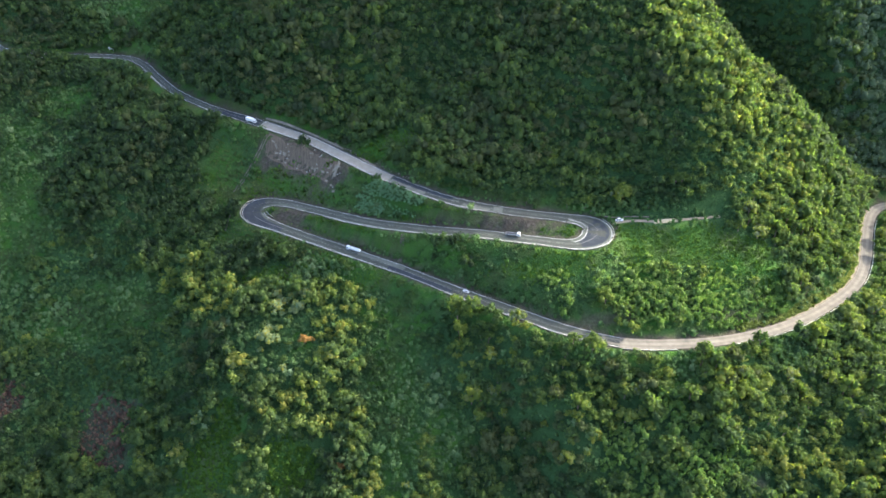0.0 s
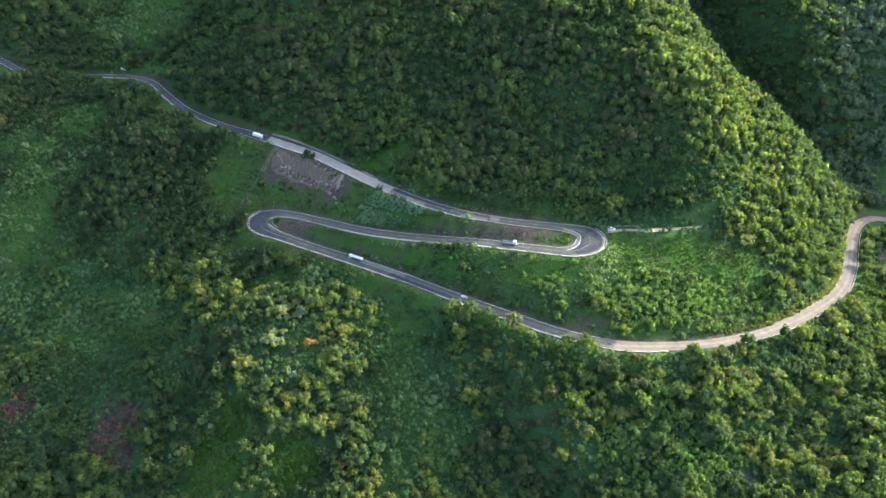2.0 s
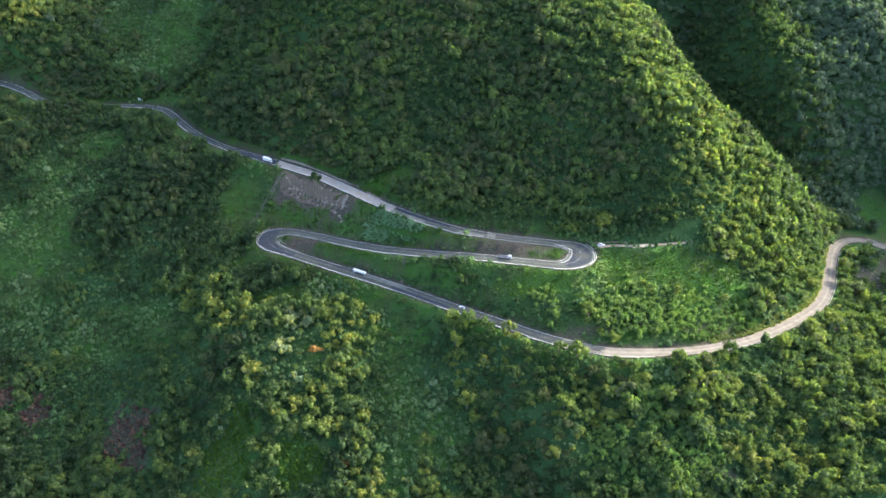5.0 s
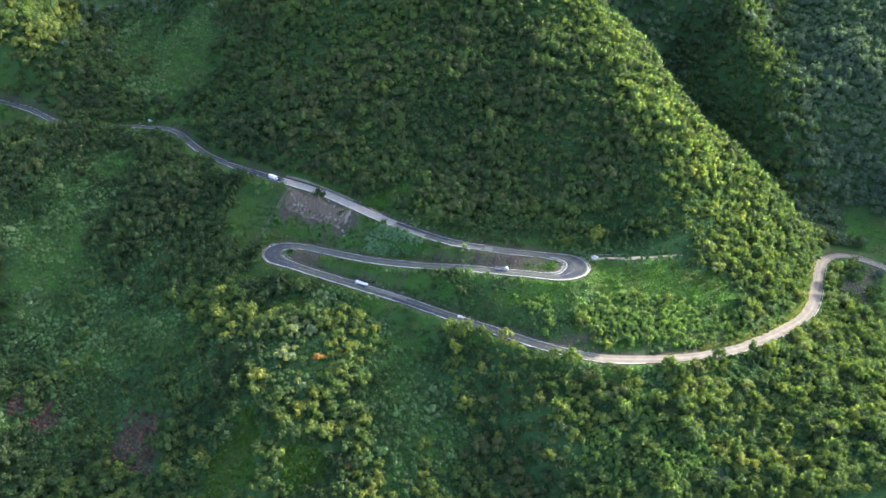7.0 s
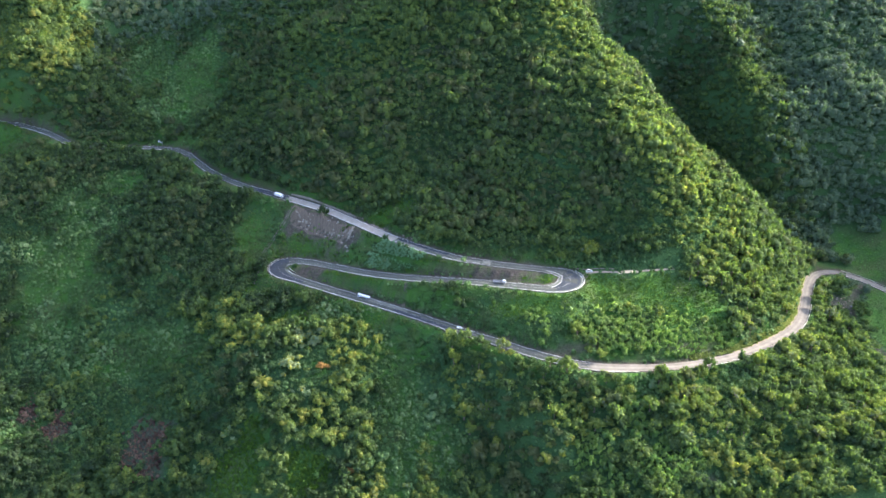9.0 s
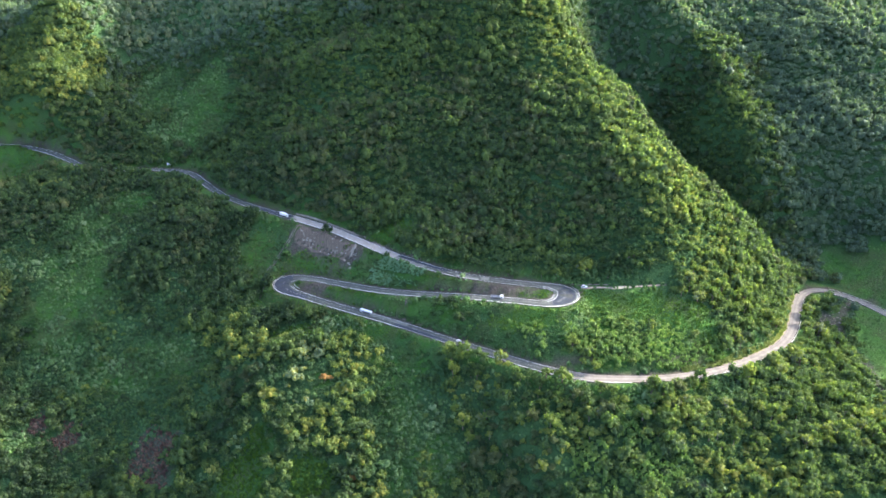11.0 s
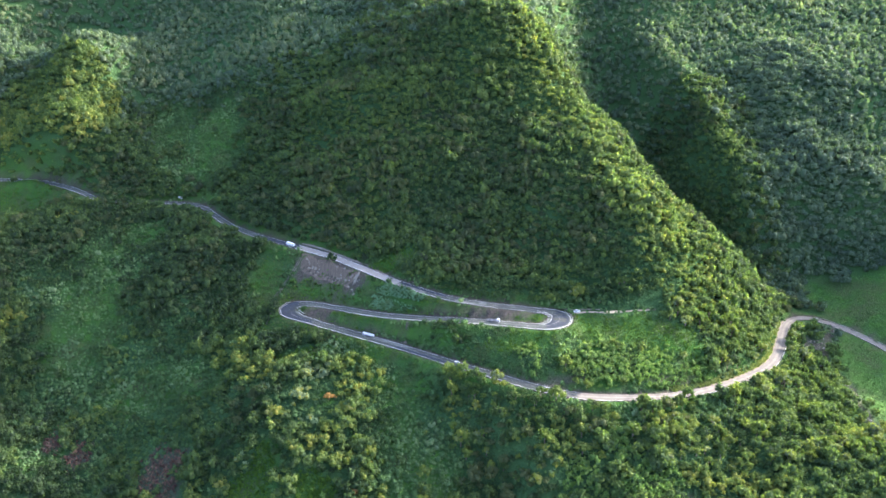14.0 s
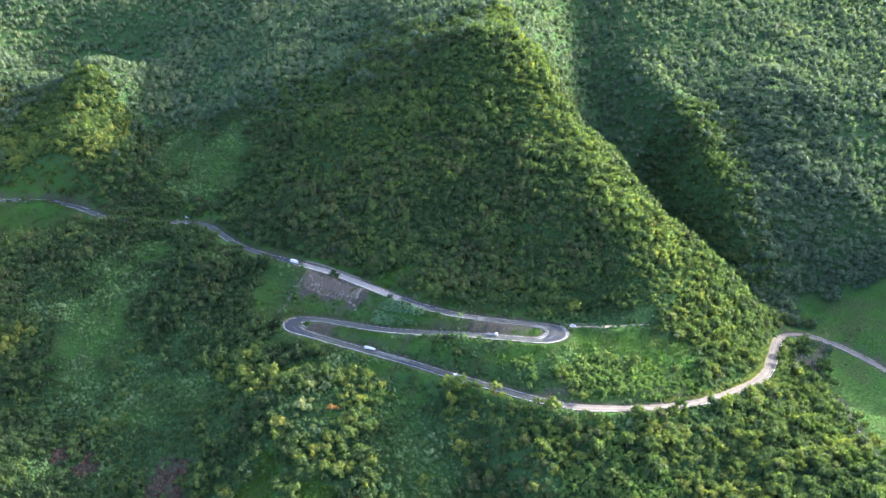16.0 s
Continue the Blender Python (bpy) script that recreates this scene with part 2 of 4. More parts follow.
LOWER = [(-102.4, 27.2, -8.5), (-110.7, 25.3, -9.3), (-113.6, 19.4, -9.8), (-109.5, 11.8, -10.5), (-90.6, 1.4, -11.8), (-50.7, -17.8, -13.2),
         (-13, -36.6, -13.8), (22.6, -57, -14), (56, -75, -14.1), (87.4, -91, -14.5), (118.5, -100.6, -15.5), (151.1, -100, -17.4),
         (185.9, -93.6, -19.9), (225.1, -78.5, -23.2), (269.4, -49.2, -27.9), (289.4, -30.1, -30.5), (305.2, -6.6, -33.3),
         (318.5, 18.5, -36.1), (330.9, 41.6, -38.5), (341.1, 56.5, -40.1), (352, 66, -41.4), (364, 69, -42), (378, 64, -43),
         (393, 50.6, -44), (405.3, 33, -45), (417.4, 9.2, -46), (430, -25, -48), (440, -80, -50)]


def curve_through(points, step):
    """Points every step metres along a smooth curve through the given ones."""
    p = np.array(points, float)
    p = np.vstack([2 * p[0] - p[1], p, 2 * p[-1] - p[-2]])
    fine = []
    for i in range(1, len(p) - 2):
        d = [max(np.linalg.norm(p[i + k + 1] - p[i + k]), 1e-6) ** 0.5 for k in (-1, 0, 1)]
        t0, t1 = 0.0, d[0]
        t2 = t1 + d[1]
        t3 = t2 + d[2]
        t = np.linspace(t1, t2, 24, endpoint=False)[:, None]
        a1 = (t1 - t) / (t1 - t0) * p[i - 1] + (t - t0) / (t1 - t0) * p[i]
        a2 = (t2 - t) / (t2 - t1) * p[i] + (t - t1) / (t2 - t1) * p[i + 1]
        a3 = (t3 - t) / (t3 - t2) * p[i + 1] + (t - t2) / (t3 - t2) * p[i + 2]
        b1 = (t2 - t) / (t2 - t0) * a1 + (t - t0) / (t2 - t0) * a2
        b2 = (t3 - t) / (t3 - t1) * a2 + (t - t1) / (t3 - t1) * a3
        fine.append((t2 - t) / (t2 - t1) * b1 + (t - t1) / (t2 - t1) * b2)
    fine = np.vstack(fine + [p[-2][None]])
    s = np.r_[0, np.cumsum(np.linalg.norm(np.diff(fine[:, :2], axis=0), axis=1))]
    at = np.arange(0, s[-1], step)
    return np.stack([np.interp(at, s, fine[:, k]) for k in range(3)], 1), at


ROAD, ROAD_S = curve_through(UPPER + MIDDLE + LOWER, 2.0)
for _ in range(4):
    ROAD[1:-1, 2] = (ROAD[:-2, 2] + 2 * ROAD[1:-1, 2] + ROAD[2:, 2]) / 4
ROAD_T = np.gradient(ROAD[:, :2], axis=0)
ROAD_T /= np.linalg.norm(ROAD_T, axis=1)[:, None]
ROAD_N = np.stack([-ROAD_T[:, 1], ROAD_T[:, 0]], 1)          # to the left when driving down


def along(x, y):
    """Metres along the road of its point nearest to x, y."""
    return ROAD_S[np.argmin((ROAD[:, 0] - x) ** 2 + (ROAD[:, 1] - y) ** 2)]


S_WALL0, S_WALL1 = along(-114.7, 81.3), along(-18.2, 20.1)
S_RIGHT, S_LEFT = along(113.2, -29.5), along(-113.6, 19.4)
S_BEND = along(118, -100)
HALF = 4.0 + 5.5 * np.exp(-((ROAD_S - S_RIGHT) / 15) ** 2) + 3.6 * np.exp(-((ROAD_S - S_LEFT) / 15) ** 2) - 0.6 * smooth(S_BEND, S_BEND + 60, ROAD_S) - 0.7 * (1 - smooth(S_WALL0 - 50, S_WALL0 - 5, ROAD_S))
TRACK, TRACK_S = curve_through([(124, -20.5, 8.7), (137, -18.9, 9.5), (153, -20.2, 10), (169, -19.1, 10.5), (194, -16.3, 11)], 2.0)


def near_road(x, y):
    """Distance to the road's edge, and the road's height there."""
    d, z = np.full(len(x), 999.0), np.zeros(len(x))
    for lo in range(0, len(x), 4000):
        part = slice(lo, lo + 4000)
        q = (x[part, None] - ROAD[None, :, 0]) ** 2 + (y[part, None] - ROAD[None, :, 1]) ** 2
        k = q.argmin(1)
        d[part], z[part] = np.sqrt(q[np.arange(len(k)), k]) - HALF[k], ROAD[k, 2]
    return d, z


def beside(x, y):
    """Signed distance from the road's middle (left is positive) and metres along it."""
    k = ((x[:, None] - ROAD[None, :, 0]) ** 2 + (y[:, None] - ROAD[None, :, 1]) ** 2).argmin(1)
    return (x - ROAD[k, 0]) * ROAD_N[k, 0] + (y - ROAD[k, 1]) * ROAD_N[k, 1], ROAD_S[k]


# knolls and hollows: x, y, radius x, radius y, rise
KNOLLS = [(-418, 372, 52, 85, 62), (-400, 264, 70, 38, 30), (-505, 525, 120, 75, -85), (-440, 206, 75, 30, -17), (-96, 224, 36, 26, 12), (-50, 210, 28, 22, 8), (70, -120, 13, 20, 8), (88, -152, 13, 24, 9)]


def height(x, y):
    x, y = np.atleast_1d(np.asarray(x, float)), np.atleast_1d(np.asarray(y, float))
    z = ((weights(KY, MY, y) @ SPOT) * weights(KX, MX, x)).sum(1)
    far = smooth(0, 500, np.maximum(np.abs(x) - 540, np.maximum(y - 600, -300 - y)))
    z = z + far * (value_noise(x / 330 + 5, y / 330) * 150 + 20) * smooth(-900, 300, y)
    # a wooded spur in the west with a dip behind it, and the north-east lowered so that the bright backdrop shows
    for cx, cy, rx, ry, rise in KNOLLS:
        z = z + rise * np.exp(-((x - cx) / rx) ** 2 - ((y - cy) / ry) ** 2)
    across = (x - 340) * math.cos(0.26) + (y - 150) * math.sin(0.26)
    z = z + 34 * np.exp(-(across / 30) ** 2) * smooth(100, 180, y) * (1 - smooth(330, 460, y))
    z = z + (-170 - z) * smooth(640, 1280, x) * smooth(0, 350, y)
    rough = value_noise(x / 46, y / 46) * 7 + value_noise(x / 19 + 9, y / 19) * 3.4 + value_noise(x / 8, y / 8 + 3) * 1.4
    d, zr = near_road(x, y)
    z = z + rough * smooth(4, 40, d)
    z = np.where(d < 60, zr - 0.25 + (z - zr + 0.25) * smooth(1.6, 13, d), z)
    q = ((x[:, None] - TRACK[None, :, 0]) ** 2 + (y[:, None] - TRACK[None, :, 1]) ** 2)
    k = q.argmin(1)
    dt = np.sqrt(q[np.arange(len(k)), k])
    return np.where((dt < 12) & (d > 1.6), TRACK[k, 2] - 0.1 + (z - TRACK[k, 2] + 0.1) * smooth(1.5, 9, dt), z)


# ---------------------------------------------------------------- building helpers


def link_mesh(name, verts, faces, material, parent=None):
    me = bpy.data.meshes.new(name)
    me.from_pydata([tuple(v) for v in verts], [], [tuple(f) for f in faces])
    me.materials.append(material)
    ob = new(name, me)
    if parent is not None:
        ob.parent = parent
    return ob


def link_triangles(name, verts, tris, material, tone=None):
    """A large mesh straight from arrays."""
    me = bpy.data.meshes.new(name)
    me.vertices.add(len(verts))
    me.vertices.foreach_set("co", verts.astype(np.float32).ravel())
    me.loops.add(len(tris) * 3)
    me.loops.foreach_set("vertex_index", tris.astype(np.int32).ravel())
    me.polygons.add(len(tris))
    me.polygons.foreach_set("loop_start", np.arange(0, len(tris) * 3, 3, dtype=np.int32))
    if tone is not None:
        me.attributes.new("tone", "FLOAT", "POINT").data.foreach_set("value", tone.astype(np.float32))
    me.update(calc_edges=True)
    me.materials.append(material)
    return new(name, me)


def part(name, bm, material, parent, label=""):
    """Links a bmesh as one mesh object under a thing or a part."""
    me = bpy.data.meshes.new(name)
    bm.to_mesh(me)
    bm.free()
    me.materials.append(material)
    ob = new(name, me)
    ob.parent = parent
    return tagged(ob, label)


def box(bm, x0, x1, y0, y1, z0, z1, bevel=0.0):
    made = bmesh.ops.create_cube(bm, size=1.0)["verts"]
    for v in made:
        v.co = Vector(((x0 + x1) / 2 + v.co.x * (x1 - x0), (y0 + y1) / 2 + v.co.y * (y1 - y0), (z0 + z1) / 2 + v.co.z * (z1 - z0)))
    if bevel:
        edges = list({e for v in made for e in v.link_edges})
        bmesh.ops.bevel(bm, geom=edges, offset=bevel, segments=2, affect="EDGES")
    return bm


# ---------------------------------------------------------------- ground
def steps(*spans):
    out = []
    for a, b, d in spans:
        out += list(np.arange(a, b, d))
    return np.array(out + [spans[-1][1]], float)


gx = steps((-3200, -1000, 110), (-1000, -520, 24), (-520, -300, 7), (-300, 400, 3.0), (400, 700, 8), (700, 1300, 30), (1300, 3200, 110))
gy = steps((-3000, -600, 120), (-600, -260, 17), (-260, -140, 4.5), (-140, 120, 2.8), (120, 260, 3.4), (260, 700, 8), (700, 1500, 30), (1500, 3400, 110))
GX, GY = np.meshgrid(gx, gy)
GZ = height(GX.ravel(), GY.ravel())
nx, ny = len(gx), len(gy)
idx = np.arange(nx * ny).reshape(ny, nx)
quad = np.stack([idx[:-1, :-1], idx[:-1, 1:], idx[1:, 1:], idx[1:, :-1]], -1).reshape(-1, 4)
ground = link_triangles("ground", np.stack([GX.ravel(), GY.ravel(), GZ], 1), np.vstack([quad[:, :3], quad[:, [0, 2, 3]]]), M_GROUND)
ground.data.polygons.foreach_set("use_smooth", np.ones(len(ground.data.polygons), bool))
tagged(ground, "steep green mountain slopes with grass, bare earth and undergrowth", "ground", kind="structure")


def far_haze():
    """A glowing sheet at the end of the valley, far beyond the hills, added for bright haze."""
    n = Nodes("backdrop_glow")
    glow = n.add("Emission", Strength=0.125)
    rise = n.add("SeparateXYZ")
    n.put(rise.inputs[0], n.place())
    n.put(glow.inputs["Color"], n.ramp(n.math("MULTIPLY_ADD", rise.outputs["Z"], 0.0016), (0.1, (0.42, 0.62, 0.70)), (0.75, (0.80, 0.93, 0.96))))
    n.tree.links.new(glow.outputs[0], n.out.inputs["Surface"])
    verts, faces = [], []
    for i in range(25):
        a = radians(-10 + i * 4)
        for z in (-420, 380):
            verts.append((2900 * math.sin(a), -300 + 2900 * math.cos(a), z))
    faces = [(2 * i, 2 * i + 1, 2 * i + 3, 2 * i + 2) for i in range(24)]
    tagged(link_mesh("backdrop", verts, faces, n.mat), "glowing pale backdrop for bright hazy sky at the end of the valley", "sky", kind="structure")


far_haze()

# bare earth: (x, y, radius x, radius y, amount)
BARE = [(-188, -114, 19, 22, 0.75), (-176, -128, 12, 14, 0.6), (-263, -86, 10, 17, 0.8), (-289, -72, 8, 13, 0.8), (-96, 58, 22, 11, 1.0), (-74, 47, 22, 11, 1.0), (-55, 33, 16, 9, 1.0), (106, 130, 12, 8, 0.8), (66, -21, 30, 8, 1.0),
        (-84, 11, 24, 6, 1.0), (100, -86, 26, 4, 0.7), (190, -78, 60, 3.5, 0.5), (350, 20, 12, 14, 0.8), (181, -172, 5, 4, 0.7)]


BED, _ = curve_through([(384, 52, 0), (368, 34, 0), (358, 18, 0), (350, -16, 0), (354, -32, 0), (347, -73, 0), (339, -111, 0), (330, -150, 0)], 1.2)


def soil_at(x, y):
    s = np.zeros(len(x))
    for cx, cy, rx, ry, a in BARE:
        s = np.maximum(s, a * (1 - smooth(0.5, 1.3, np.hypot((x - cx) / rx, (y - cy) / ry) + value_noise(x / 5, y / 5) * 0.9 + value_noise(x / 1.9, y / 1.9) * 0.5)))
    k = np.where((x > 310) & (x < 400) & (y > -170) & (y < 70))[0]
    if len(k):
        far = np.sqrt(((x[k, None] - BED[None, :, 0]) ** 2 + (y[k, None] - BED[None, :, 1]) ** 2).min(1))
        s[k] = np.maximum(s[k], 0.85 * (1 - smooth(1.5, 5.5, far + value_noise(x[k] / 5, y[k] / 5) * 5)))
    return s


flat_x, flat_y = GX.ravel(), GY.ravel()
edge, _ = near_road(flat_x, flat_y)
side_of, s_of = np.full(len(flat_x), 99.0), np.zeros(len(flat_x))
by_road = np.where(edge < 14)[0]
side_of[by_road], s_of[by_road] = beside(flat_x[by_road], flat_y[by_road])
uphill = np.where((s_of > S_RIGHT) & (s_of < S_LEFT), side_of < 0, side_of > 0)
reach = np.where(uphill, 6.5, 2.2)
soil = np.maximum(soil_at(flat_x, flat_y), 0.95 * (1 - smooth(0.2 * reach, reach, edge + value_noise(flat_x / 6, flat_y / 6) * 0.7 * reach)))
ground.data.attributes.new("soil", "FLOAT", "POINT").data.foreach_set("value", soil.astype(np.float32))


# ---------------------------------------------------------------- road
def ribbon(name, left, right, lift, s0, s1, material, label, thick=0.0, category="road"):
    """A strip of road between two offsets from its middle (left is positive), lift above it; thick gives it sides."""
    pick = np.where((ROAD_S >= s0 - 1e-6) & (ROAD_S <= s1 + 1e-6))[0]
    a = np.broadcast_to(left, ROAD_S.shape)[pick]
    b = np.broadcast_to(right, ROAD_S.shape)[pick]
    z = ROAD[pick, 2] + lift
    pa = np.column_stack([ROAD[pick, :2] + ROAD_N[pick] * a[:, None], z])
    pb = np.column_stack([ROAD[pick, :2] + ROAD_N[pick] * b[:, None], z])
    m = len(pick)
    down = np.array([0, 0, thick])
    rows = [pa, pb] if not thick else [pa - down, pa, pb, pb - down]
    verts = np.vstack(rows)
    faces = []
    for r in range(len(rows) - 1):
        faces += [(r * m + i, (r + 1) * m + i, (r + 1) * m + i + 1, r * m + i + 1) for i in range(m - 1)]
    if thick:
        faces += [(0, m, 2 * m, 3 * m), (m - 1, 4 * m - 1, 3 * m - 1, 2 * m - 1)]
    ob = link_mesh(name, verts, faces, material)
    return tagged(ob, label, category, kind="structure")


S_END = ROAD_S[-1]
ribbon("road", HALF, -HALF, 0.0, 0, S_WALL0, M_ASPHALT, "grey asphalt mountain road with worn lanes")
ribbon("road", HALF, -HALF, 0.0, S_WALL0, S_WALL1, M_SLAB, "pale concrete stretch of the mountain road")
ribbon("road", HALF, -HALF, 0.0, S_WALL1, S_BEND, M_ASPHALT, "grey asphalt road through two hairpin bends")
ribbon("road", HALF, -HALF, 0.0, S_BEND, S_END, M_DUSTY, "dusty pale grey road surface round the outer bend")


# pale concrete lanes in the two hairpins
LANE = "pale worn concrete lane on the inside of the hairpin"
ribbon("road_lane", -HALF + 3.0, -HALF, 0.020, S_RIGHT - 24, S_RIGHT + 22, M_LANE, LANE)
ribbon("road_lane", HALF, HALF - 1.7, 0.020, S_RIGHT - 20, S_RIGHT + 20, M_LANE, "pale worn concrete strip round the outside of the hairpin")
ribbon("road_lane", HALF, HALF - 2.6, 0.020, S_LEFT - 46, S_LEFT + 16, M_LANE, LANE)
ribbon("lane_line", -HALF + 3.4, -HALF + 3.1, 0.028, S_RIGHT - 24, S_RIGHT + 20, M_LINE, "white line round the inner lane of the hairpin", category="road marking")


# fresh dark asphalt
TAR = "fresh dark bluish asphalt surface on the road"
ribbon("road_patch", HALF - 1.9, -HALF + 3.6, 0.014, S_RIGHT - 11, S_RIGHT + 16, M_TAR, TAR)
ribbon("road_patch", HALF - 2.8, -HALF + 0.6, 0.014, S_LEFT - 12, S_LEFT + 30, M_TAR, TAR)
ribbon("road_patch", HALF - 0.6, -HALF + 0.6, 0.014, S_WALL0 - 34, S_WALL0 - 0.5, M_TAR, TAR)
ribbon("road_patch", HALF - 0.6, 0.2, 0.014, S_WALL1 + 0.5, S_WALL1 + 46, M_TAR, TAR)
ribbon("road_patch", 0.0, -HALF + 0.6, 0.014, along(-16, -35), along(24, -58), M_TAR, TAR)


# concrete repairs, edge lines, drains and guard walls
PATCH = "pale concrete repair in the asphalt road"
ribbon("road_patch", HALF - 0.2, 0.2, 0.020, along(-38, -24), along(-8, -39), M_CONCRETE, PATCH)
ribbon("road_patch", -0.3, -HALF + 0.2, 0.020, along(-18, 20), along(6, 7), M_CONCRETE, PATCH)
ribbon("road_patch", 2.6, -2.6, 0.020, along(50, -9), along(55, -10), M_CONCRETE, PATCH)
ribbon("road_patch", 1.8, -HALF + 0.3, 0.020, along(-28, -6), along(-23, -8), M_CONCRETE, PATCH)
ribbon("road_patch", -0.5, -HALF + 0.3, 0.020, along(30, -4), along(48, -9), M_CONCRETE, PATCH)
for side in (1, -1):
    ribbon("edge_line", side * (HALF - 0.22), side * (HALF - 0.40), 0.028, 0, S_BEND, M_LINE, "worn white line along the road's edge", category="road marking")
ribbon("centre_line", 0.09, -0.09, 0.028, 0, S_BEND, M_CENTRE, "faded pale line along the road's middle", category="road marking")
SHOULDER = "dark gritty earth shoulder beside the asphalt"
ribbon("shoulder", HALF + 0.34, HALF, -0.03, 0, S_RIGHT - 16, M_GRIT, SHOULDER, 0.3)
ribbon("shoulder", -HALF, -HALF - 0.34, -0.03, 0, S_RIGHT - 10, M_GRIT, SHOULDER, 0.3)
ribbon("shoulder", -HALF, -HALF - 0.34, -0.03, S_RIGHT - 10, S_LEFT - 16, M_GRIT, SHOULDER, 0.3)
ribbon("shoulder", HALF + 0.34, HALF, -0.03, S_RIGHT - 16, S_LEFT - 10, M_GRIT, SHOULDER, 0.3)
ribbon("shoulder", HALF + 0.34, HALF, -0.03, S_LEFT - 10, S_END, M_GRIT, SHOULDER, 0.3)
ribbon("shoulder", -HALF, -HALF - 0.34, -0.03, S_LEFT - 16, S_END, M_GRIT, SHOULDER, 0.3)


for a, b in ((2.7, 0.9), (-0.9, -2.7)):
    ribbon("wheel_track", a, b, 0.006, S_BEND - 10, S_END, M_TRACKS, "darker worn wheel track on the pale road")
for a, b in ((3.0, 2.35), (1.35, 0.7), (-0.7, -1.35), (-2.35, -3.0)):
    ribbon("wheel_track", a, b, 0.006, 0, S_WALL0, M_WORN, "pale polished wheel track on the asphalt")
    ribbon("wheel_track", a, b, 0.006, S_WALL1, S_BEND, M_WORN, "pale polished wheel track on the asphalt")
KERB = "thin grey concrete kerb along the road's edge"
for side in (1, -1):
    a, b = side * (HALF + 0.34), side * (HALF + 0.45)
    ribbon("kerb", np.maximum(a, b), np.minimum(a, b), 0.10, 0, S_BEND, M_KERB, KERB, 0.5, "kerb")


def guard_wall(side, s0, s1, gap=0.95, tall=0.42):
    """A low wall with posts along one side of the road (left is 1)."""
    a = side * (HALF + gap)
    b = a - side * 0.15
    ribbon("guard_wall", np.maximum(a, b), np.minimum(a, b), tall - 0.13, s0, s1, M_GRIT, "low dark weathered concrete guard wall along the road", tall + 0.3, "guard wall")
    a, b = a + side * 0.03, b - side * 0.03
    ribbon("coping", np.maximum(a, b), np.minimum(a, b), tall, s0, s1, M_PARAPET, "whitewashed coping of the low guard wall", 0.13, "guard wall")


guard_wall(-1, along(-510, 236), along(-366, 205), tall=0.35)
guard_wall(1, along(-510, 236), along(-380, 214), tall=0.30)
guard_wall(-1, along(-281, 181), along(-240, 176))
guard_wall(-1, along(-219, 158), along(-196, 130))
guard_wall(-1, along(-162, 104), along(-140, 92))
guard_wall(-1, S_WALL0, S_WALL1)
ribbon("drain", HALF + 1.3, HALF + 0.7, -0.12, S_WALL0, S_WALL1 + 30, M_DARK, "dark open drain along the foot of the slope", 0.3, "drain")
ribbon("verge", HALF + 1.7, HALF + 0.25, -0.02, along(226, -78), along(345, 60), M_VERGE, "strip of bare sandy earth inside the bend", 0.4, "verge")
guard_wall(-1, S_WALL1 + 4, along(40, -7), tall=0.29)
guard_wall(1, S_RIGHT - 8, S_RIGHT + 24)
guard_wall(1, S_RIGHT + 26, along(-60, 9), tall=0.32)
guard_wall(-1, S_LEFT - 8, along(-11, -38), tall=0.47)
guard_wall(-1, along(17, -54), along(36, -65))
guard_wall(-1, along(44, -69), along(58, -76))
guard_wall(-1, along(74, -85), along(98, -96))
guard_wall(-1, along(118, -101), along(150, -100))
guard_wall(-1, along(178, -95), along(262, -55), tall=0.36)
guard_wall(-1, along(286, -33), along(334, 48), tall=0.50)
guard_wall(-1, along(372, 67), along(425, -10), tall=0.43)
guard_wall(1, along(372, 67), along(425, -10), tall=0.36)


def draped(name, line, half, lift, material, label, category, thick=0.35):
    """A strip that follows the slope along a line of plan points."""
    p, s = curve_through([(x, y, 0) for x, y in line], 1.5)
    t = np.gradient(p[:, :2], axis=0)
    t /= np.linalg.norm(t, axis=1)[:, None]
    n = np.stack([-t[:, 1], t[:, 0]], 1)
    a, b = p[:, :2] + n * half, p[:, :2] - n * half
    za, zb = height(a[:, 0], a[:, 1]) + lift, height(b[:, 0], b[:, 1]) + lift
    m = len(p)
    rows = [np.column_stack([a, za - thick]), np.column_stack([a, za]), np.column_stack([b, zb]), np.column_stack([b, zb - thick])]
    faces = []
    for r in range(3):
        faces += [(r * m + i, (r + 1) * m + i, (r + 1) * m + i + 1, r * m + i + 1) for i in range(m - 1)]
    faces += [(0, m, 2 * m, 3 * m), (m - 1, 4 * m - 1, 3 * m - 1, 2 * m - 1)]
    return tagged(link_mesh(name, np.vstack(rows), faces, material), label, category, kind="structure")


draped("dirt_track", [(124, -20.5), (137, -18.9), (153, -20.2), (169, -19.1), (194, -16.3)], 1.2, 0.12, M_DIRT, "narrow bare dirt track leading away from the bend", "path")
draped("sand_patch", [(150, -20.5), (158, -20.0), (167, -19.3)], 1.9, 0.2, M_SAND, "bright sandy patch on the dirt track", "path")
draped("bank_wall", [(112, -8.5), (124, -14.8), (137, -15.0), (149, -16.2)], 0.3, 0.5, M_STONE, "low stone wall beside the dirt track", "wall", 0.9)
for shift in (0.0, 2.2):
    draped("drain_wall", [(-108 + shift, 69.5), (-115.5 + shift, 63), (-121 + shift, 54), (-126 + shift, 45.5), (-130.5 + shift, 38)], 0.28, 0.35, M_DRAIN,
           "weathered stone side of a drain running downhill", "drain", 0.8)
